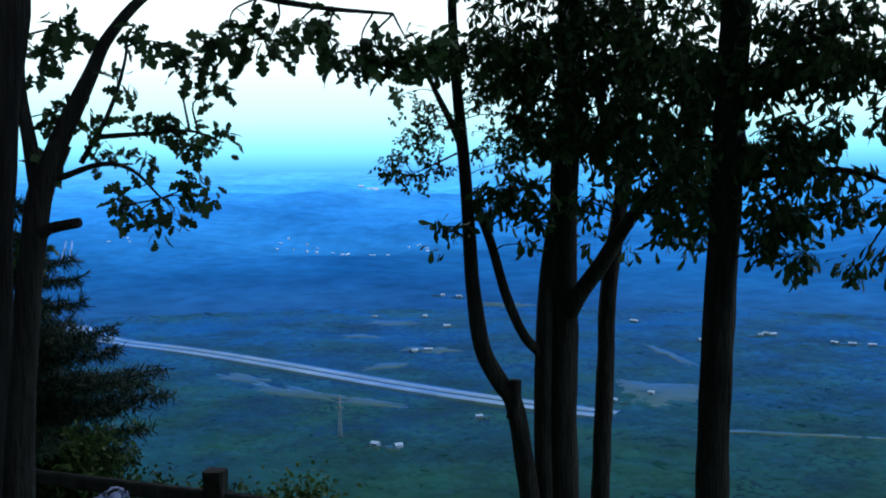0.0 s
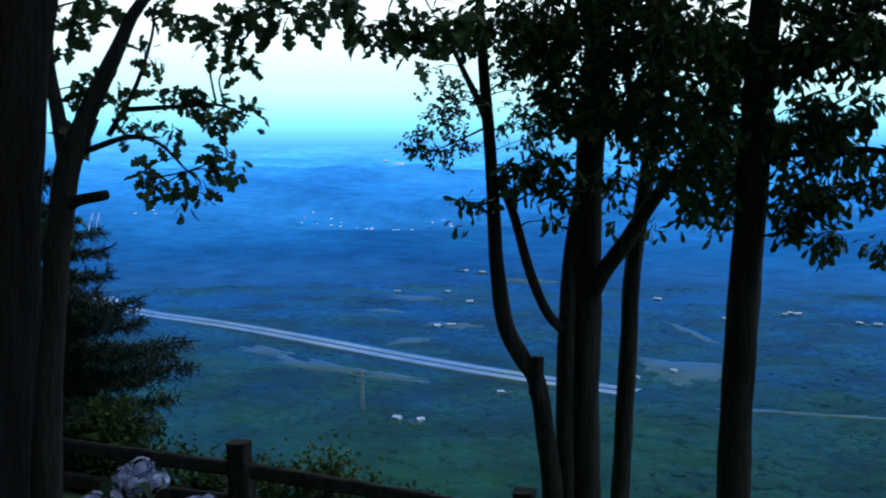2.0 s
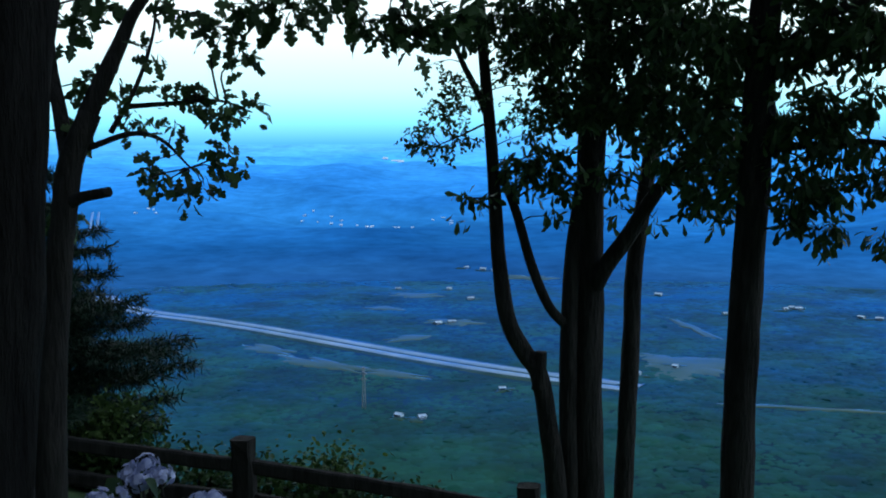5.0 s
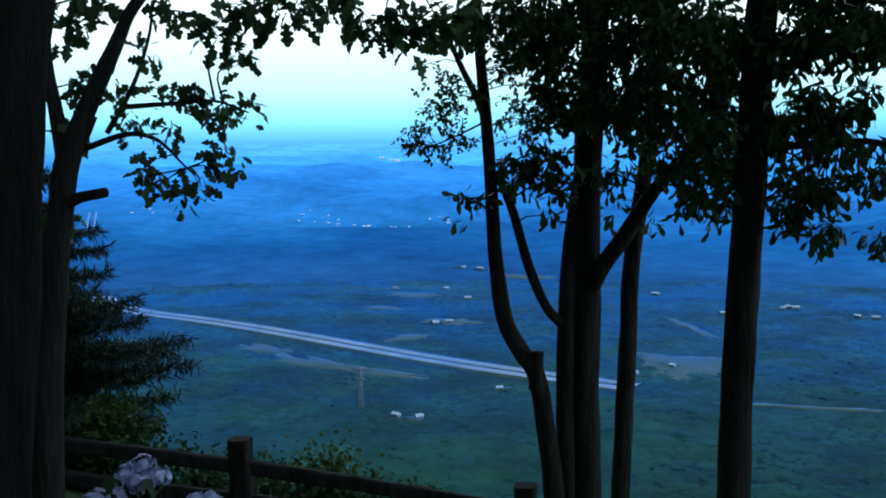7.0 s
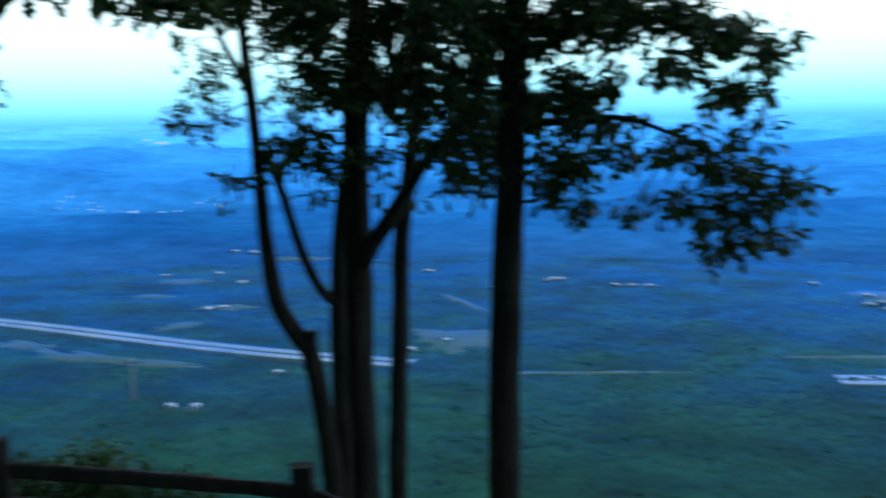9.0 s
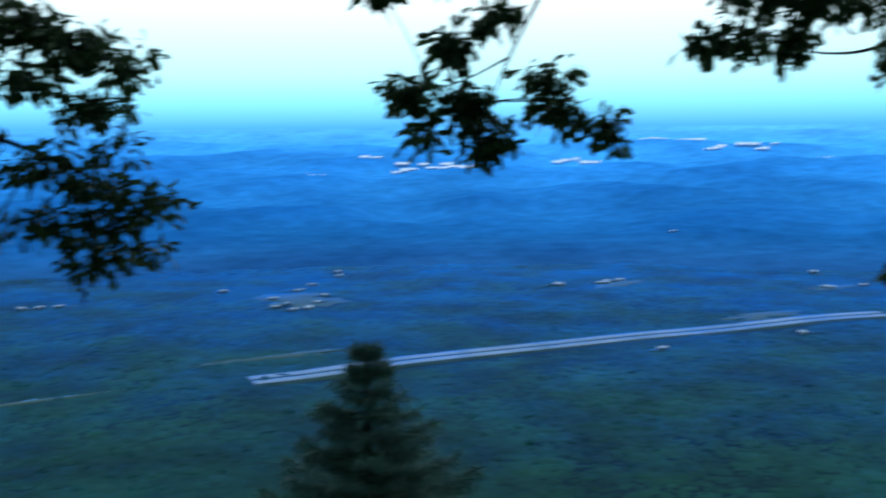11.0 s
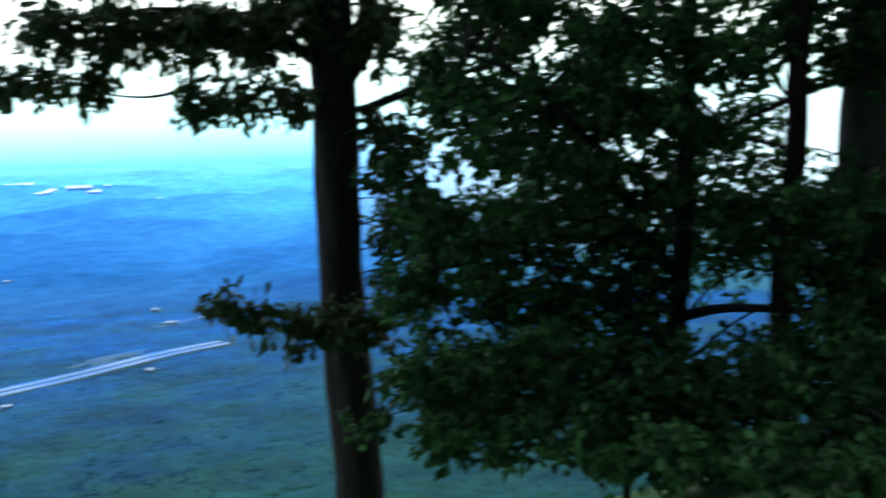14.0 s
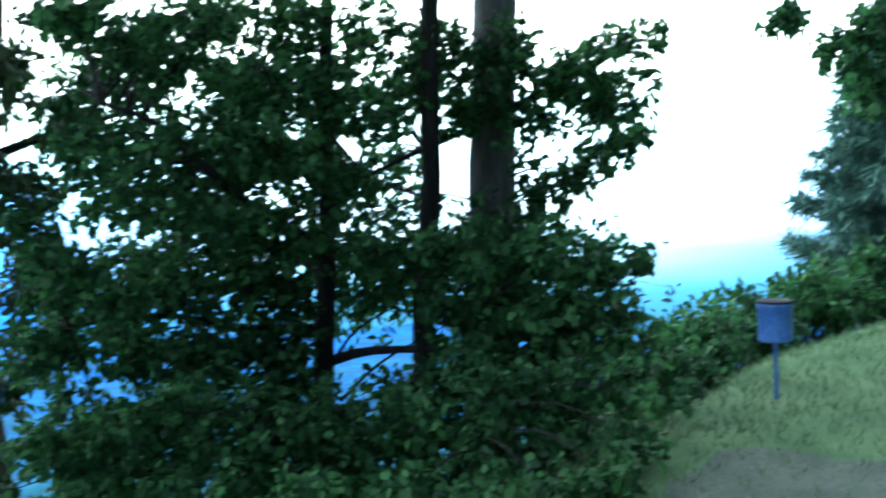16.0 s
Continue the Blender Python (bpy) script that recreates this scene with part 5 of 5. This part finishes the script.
# ---------------------------------------------------------------- conifers
def conifer(name, label, top, tall, width, layers, seed, mat=NEEDLE, bare=0.1, tip_up=0.06, along=0.16, full=2.4, swell=0.55, loose=0.45, slim=0.05, per=6):
    """A pine: a straight stem and tiers of boughs fringed with needles."""
    rng = np.random.default_rng(seed)
    x, y, z = top
    z0 = ground_at(x, y) - 0.2
    tall = z - z0 if tall is None else tall
    z0 = min(z0, z - tall)
    ob = thing(name, label, "tree")
    limb("trunk", ob, BARK, [(x, y, z0), (x, y, z - tall * 0.5), (x, y, z)], (0.05 * tall ** 0.7 + 0.1, 0.04 * tall ** 0.6 + 0.04, 0.02), 9)
    tv, tf, org, alo, upn, siz = [], [], [], [], [], []
    for k in range(layers):
        u = (k + 0.4) / layers
        zz = z - u * tall * (1 - bare)
        reach = width * min(1.0, 0.1 + ((z - zz) / full) ** swell) * rng.uniform(0.82, 1.1)
        m = int(5 + 4 * rng.random())
        for j in range(m):
            w = 2 * math.pi * (j + rng.random() * 0.7) / m
            L = reach * rng.uniform(0.6, 1.15)
            d = np.array([math.cos(w), math.sin(w), 0])
            z1 = zz + rng.uniform(-loose, loose) * tall / layers
            mid = np.array([x, y, z1]) + d * L * 0.55 + np.array([0, 0, -0.05 * L])
            end = np.array([x, y, z1]) + d * L + np.array([0, 0, tip_up * L - 0.03 * L])
            v, f = tube([(x, y, z1, 0.02 + 0.008 * L), (*mid, 0.012), (*end, 0.004)], 5, 3, 0)
            o = len(tv)
            tv.extend(v)
            tf.extend(tuple(i + o for i in g) for g in f)
            side = np.array([-d[1], d[0], 0])
            for q in np.arange(0.15, 1.02, along * 0.33 / max(L, 0.4) + 0.015):
                c = np.array([x, y, z1]) * (1 - q) + q * (mid * (1 - q) + end * q) + (1 - q) * q * (mid - np.array([x, y, z1])) if q < 1 else end
                tw = 0.22 * L * (1.05 - q) ** 0.6 + 0.05
                for sg in (-1, 1):
                    for h in np.linspace(0.1, 1, max(3, int(tw / (along * 0.3)))):
                        p = c + side * sg * tw * h + d * 0.5 * tw * h + rng.normal(0, 0.024, 3)
                        for _ in range(per):
                            org.append(p)
                            alo.append(unit(side * sg * 0.5 + d * 0.6 + rng.normal(0, 0.75, 3)))
                            upn.append(unit(np.array([0, 0, 1.0]) + rng.normal(0, 0.5, 3)))
                            siz.append(along * rng.uniform(0.6, 1.1))
    tagged(mesh_object("bough_mass", tv, tf, BARK, ob), kind="stuff")
    leaves("needles", ob, mat, np.array(org), np.array(alo), np.array(upn), np.array(siz), np.array([(0, slim), (1, slim * 0.4)]), 0.05)
    return ob


conifer("pine_tree", "dark pine with layered boughs behind the fence", (-3.70, 9.17, 1.40), None, 1.3, 12, 31, along=0.09, loose=0.3, tip_up=0.04, swell=0.8, full=2.2, per=5, slim=0.07)
conifer("young_pine", "young dusky pine below the bluff's edge", (9.11, 11.16, -1.37), 3.2, 1.4, 10, 32, mat=YOUNG, along=0.16, loose=0.2, tip_up=0.22, swell=1.1)

# ---------------------------------------------------------------- fence, flowers, weeds
fence = thing("split_rail_fence", "weathered split-rail wooden fence along the bluff", "fence")
TOPS = [(-5.15, 7.81, -0.15), (-3.13, 7.79, -0.36), (-1.64, 7.74, -0.535), (0.43, 7.61, -0.84), (2.21, 7.08, -1.45)]


def board(points, w, h, name, rng):
    """A riven rail or post with uneven faces along its length."""
    pts = spline([(*p, 0) for p in points], 5)
    v, f = [], []
    for i, q in enumerate(pts):
        c = Vector(q[:3])
        d = (Vector(pts[min(i + 1, len(pts) - 1)][:3]) - Vector(pts[max(0, i - 1)][:3])).normalized()
        a = d.cross(Vector((0, 0, 1)) if abs(d.z) < 0.9 else Vector((0.2, 1, 0))).normalized()
        b = a.cross(d)
        for u, s in ((-1, -0.7), (-0.75, -1), (0.75, -1), (1, -0.7), (1, 0.7), (0.7, 1), (-0.7, 1), (-1, 0.65)):
            v.append(c + a * u * w * (0.5 + rng.uniform(-0.05, 0.05)) + b * s * h * (0.5 + rng.uniform(-0.05, 0.05)))
    for i in range(len(pts) - 1):
        for k in range(8):
            f.append((i * 8 + k, i * 8 + (k + 1) % 8, i * 8 + 8 + (k + 1) % 8, i * 8 + 8 + k))
    f += [tuple(range(8))[::-1], tuple(range(len(v) - 8, len(v)))]
    return mesh_object(name, v, f, FENCE, fence, smooth=False)


rnd = random.Random(3)
for x, y, z in TOPS:
    board([(x, y, min(ground_at(x, y), z - 1.1) - 0.2), (x + 0.01, y, z - 0.5), (x, y, z)], 0.15, 0.14, "post", rnd)
for a, b in zip(TOPS, TOPS[1:]):
    for drop in (0.20, 0.45, 0.74):
        p, q = Vector(a) - Vector((0, 0, drop)), Vector(b) - Vector((0, 0, drop))
        mid = p.lerp(q, 0.5) + Vector((rnd.uniform(-0.03, 0.03), 0, rnd.uniform(-0.03, 0.01)))
        board([p, mid, q], 0.07, 0.10, "rail", rnd)


def hydrangea(heads, seed):
    """A flowering shrub: stems, broad leaves and round heads of small four-petalled flowers."""
    rng = np.random.default_rng(seed)
    ob = thing("hydrangea", "shrub with pale lilac-white flower heads before the fence", "shrub")
    org, alo, upn, siz = [], [], [], []
    for c, r in heads:
        c = np.array(c)
        g = ground_at(c[0], c[1])
        v, f = tube([(c[0] + 0.1, c[1], g - 0.1, 0.012), (c[0] + 0.04, c[1], (g + c[2]) / 2, 0.01), (*c, 0.006)], 6, 3)
        mesh_object("stem", v, f, BARK, ob)
        fo, fa, fu, fs = [], [], [], []
        for _ in range(34):
            d = unit(rng.normal(size=3) + np.array([0, 0, 0.5]))
            p = c + d * r * np.array([1, 1, 0.75]) * rng.uniform(0.4, 1.3)
            s = unit(np.cross(d, rng.normal(size=3)))
            for k in range(4):
                s = s * math.cos(math.pi / 2) + np.cross(d, s) * math.sin(math.pi / 2)
                fo.append(p)
                fa.append(unit(s + 0.15 * d))
                fu.append(d)
                fs.append(0.02 * rng.uniform(0.7, 1.3))
        leaves("flower_head", ob, PETAL, np.array(fo), np.array(fa), np.array(fu), np.array(fs), np.array([(0, 0.1), (0.5, 0.5), (1, 0.1)]), 0.1)
        for _ in range(70):
            d = unit(rng.normal(size=3) * np.array([1, 1, 0.6]))
            org.append(c + np.array([0, 0, -0.16 - 0.28 * rng.random()]) + d * 0.14 * rng.random())
            alo.append(unit(d + np.array([0, 0, -0.2])))
            upn.append(unit(np.array([0, 0, 1.0]) + rng.normal(0, 0.4, 3)))
            siz.append(rng.uniform(0.08, 0.15))
    leaves("foliage", ob, OAK, np.array(org), np.array(alo), np.array(upn), np.array(siz), OVAL)


hydrangea([((-1.48, 4.78, 0.17), 0.05), ((-1.41, 4.80, 0.20), 0.055), ((-1.34, 4.77, 0.16), 0.055), ((-1.40, 4.70, 0.16), 0.05), ((-1.57, 4.64, 0.10), 0.055), ((-1.54, 4.76, 0.08), 0.05),
           ((-1.51, 4.77, 0.03), 0.05), ((-1.19, 4.86, 0.01), 0.05), ((-1.13, 4.88, 0.02), 0.05), ((-1.59, 4.52, 0.09), 0.05), ((-1.29, 4.63, 0.04), 0.05)], 51)


def bush(name, label, at, rx, rz, mat, seed, n=240, leaf=0.09, kind_of="shrub", outline=OVAL):
    """A loose leafy bush on its own stems."""
    rng = np.random.default_rng(seed)
    ob = thing(name, label, kind_of)
    x, y, z = at
    g = ground_at(x, y)
    tv, tf, org, alo, upn, siz = [], [], [], [], [], []
    for _ in range(n // 8):
        d = unit(rng.normal(size=3)) * rng.random() ** 0.5
        tip = np.array([x, y, z]) + d * np.array([rx, rx, rz])
        v, f = tube([(x + d[0] * rx * 0.3, y + d[1] * rx * 0.3, g - 0.1, 0.012), (*(tip * 0.6 + np.array([x, y, g]) * 0.4), 0.008), (*tip, 0.003)], 4, 2)
        o = len(tv)
        tv.extend(v)
        tf.extend(tuple(i + o for i in q) for q in f)
        for _ in range(14):
            org.append(tip + rng.normal(0, 0.09, 3))
            alo.append(unit(d + rng.normal(0, 0.7, 3)))
            upn.append(unit(np.array([0, 0, 1.0]) + rng.normal(0, 0.6, 3)))
            siz.append(leaf * rng.uniform(0.6, 1.2))
    tagged(mesh_object("stem_mass", tv, tf, BARK, ob), kind="stuff")
    leaves("foliage", ob, mat, np.array(org), np.array(alo), np.array(upn), np.array(siz), outline)
    return ob


bush("bush", "yellow-green leafy bush beyond the fence", (-2.89, 8.52, -0.71), 0.34, 0.2, FRESH, 61, 1100, 0.055)
bush("weed_clump", "bright green weeds growing beyond the fence", (-1.05, 8.75, -1.13), 0.26, 0.2, FRESH, 62, 300, 0.055, "weeds")
bush("weed_clump", "bright green weeds growing beyond the fence", (-1.30, 8.72, -1.17), 0.15, 0.12, FRESH, 63, 160, 0.055, "weeds")
for k, (x, y, z) in enumerate([(-2.55, 8.35, -0.98), (-2.15, 8.45, -1.06), (-1.72, 8.3, -1.10), (-1.3, 8.4, -1.18), (-0.85, 8.35, -1.28), (-0.45, 8.3, -1.32), (-3.0, 8.4, -0.95)]):
    bush("weed_clump", "dusky green weeds crowding behind the fence rails", (x, y, z), 0.32, 0.20, WEED, 160 + k, 420, 0.06, "weeds")
bush("bush", "low green bush on the bluff edge of the lawn", (13.53, -5.00, -0.58), 0.7, 0.5, MAPLE, 64, 900, 0.14)
bush("bush", "low green bush on the bluff edge of the lawn", (16.04, -6.78, -0.74), 0.9, 0.5, MAPLE, 65, 900, 0.16)
bush("bush", "low green bush on the bluff edge of the lawn", (17.41, -8.60, -0.67), 1.0, 0.6, MAPLE, 66, 900, 0.18)
bush("bush", "low green bush on the bluff edge of the lawn", (9.87, -3.34, -0.32), 0.5, 0.35, MAPLE, 67, 500, 0.12)
bush("bush", "low green bush on the bluff edge of the lawn", (19.59, -10.87, -0.58), 1.2, 0.8, MAPLE, 68, 900, 0.2)

# far trees at the lawn's end
conifer("far_pine", "tall bluish pine at the end of the lawn", (22.53, -13.77, 5.16), None, 3.2, 26, 71, mat=YOUNG, along=0.46, full=6.4, per=4, slim=0.07)
t11 = tree("far_oak", "green broadleaf tree overhanging the far lawn", None)
lm = [limb("trunk", t11, BARK, grow([(20.55, -13.16, -0.78), (20.59, -13.10, 2.75), (20.74, -12.85, 5.10)]), (0.5, 0.4, 0.3), 10),
      limb("branch", t11, BARK, [(20.59, -13.10, 2.99), (20.76, -11.85, 4.08), (20.94, -10.48, 4.83)], (0.2, 0.12, 0.05), 7)]
crown(t11, MAPLE, [((21.18, -9.98, 4.83), 0.690, 0.502, 0.7), ((20.74, -10.86, 4.10), 0.753, 0.552, 0.7), ((20.33, -11.61, 4.60), 1.004, 0.753, 0.8), ((20.44, -11.41, 3.37), 0.753, 0.753, 0.8)], lm, 60, 0.2, MID, seed=72)

# ---------------------------------------------------------------- canister on a post
bin_at = (7.86, -3.52, 0.53)
gz = ground_at(bin_at[0], bin_at[1])
canister = thing("canister", "blue-grey round metal canister with dark lid on a post", "canister", (bin_at[0], bin_at[1], gz))


def turned(name, rings, mat, parent, sides=32):
    """A body of revolution through (radius, height) rings."""
    v, f = [], []
    for rr, z in rings:
        v += [(rr * math.cos(2 * math.pi * k / sides), rr * math.sin(2 * math.pi * k / sides), z) for k in range(sides)]
    for g in range(len(rings) - 1):
        f += [(g * sides + k, g * sides + (k + 1) % sides, (g + 1) * sides + (k + 1) % sides, (g + 1) * sides + k) for k in range(sides)]
    f += [tuple(range(sides))[::-1], tuple(range(len(v) - sides, len(v)))]
    ob = mesh_object(name, v, f, mat, parent)
    ob.data.set_sharp_from_angle(angle=radians(40))
    return ob


up = bin_at[2] - gz
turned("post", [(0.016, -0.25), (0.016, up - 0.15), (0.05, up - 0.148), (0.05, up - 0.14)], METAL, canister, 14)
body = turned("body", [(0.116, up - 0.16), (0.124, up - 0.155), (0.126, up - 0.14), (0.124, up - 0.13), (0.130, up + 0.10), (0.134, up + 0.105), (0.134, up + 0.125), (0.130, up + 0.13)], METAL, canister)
turned("lid", [(0.136, up + 0.13), (0.139, up + 0.133), (0.139, up + 0.146), (0.134, up + 0.149), (0.05, up + 0.152), (0.0, up + 0.153)], DARK_METAL, canister)

# ---------------------------------------------------------------- lawn: worn patch and grass blades
rng = np.random.default_rng(81)
v, f = [], []
c0 = (4.88, -2.77, 0.16)
for g in range(7):
    for i in range(24):
        a = 2 * math.pi * i / 24
        rr = g / 6 * (1 + 0.2 * math.sin(3 * a) + 0.1 * math.sin(7 * a + 1))
        X, Y = c0[0] + 1.5 * rr * math.cos(a), c0[1] + 1.1 * rr * math.sin(a)
        v.append((X, Y, ground_at(X, Y) + 0.012 - (0.05 if g == 6 else 0)))
for g in range(6):
    f += [(g * 24 + i, g * 24 + 24 + i, g * 24 + 24 + (i + 1) % 24, g * 24 + (i + 1) % 24) for i in range(24)]
tagged(mesh_object("worn_path", v, f, GRAVEL), "worn grey gravel patch in the lawn", "path", kind="structure")

n = 22000
ang = np.radians(rng.uniform(-130, -95, n))
rad = np.sqrt(rng.uniform(3.0 ** 2, 17 ** 2, n))
px, py = -np.sin(ang) * rad, np.cos(ang) * rad
bare = ((px - c0[0]) / 1.5) ** 2 + ((py - c0[1]) / 1.1) ** 2 > rng.uniform(-1.2, 0.95, n)
px, py = px[bare], py[bare]
n = len(px)
org = np.stack([px, py, height(px, py) - 0.005], 1)
alo = unit(np.stack([rng.normal(0, 0.45, n), rng.normal(0, 0.45, n), np.ones(n)], 1))
GRASS = leafy("grass_blade", (0.06, 0.115, 0.05), (0.115, 0.185, 0.085), 0.3)
tagged(leaves("grass", None, GRASS, org, alo, unit(rng.normal(size=(n, 3))), rng.uniform(0.04, 0.09, n), np.array([(0, 0.09), (1, 0.01)]), 0.0),
       "short mown grass blades on the lawn", "grass", kind="stuff")
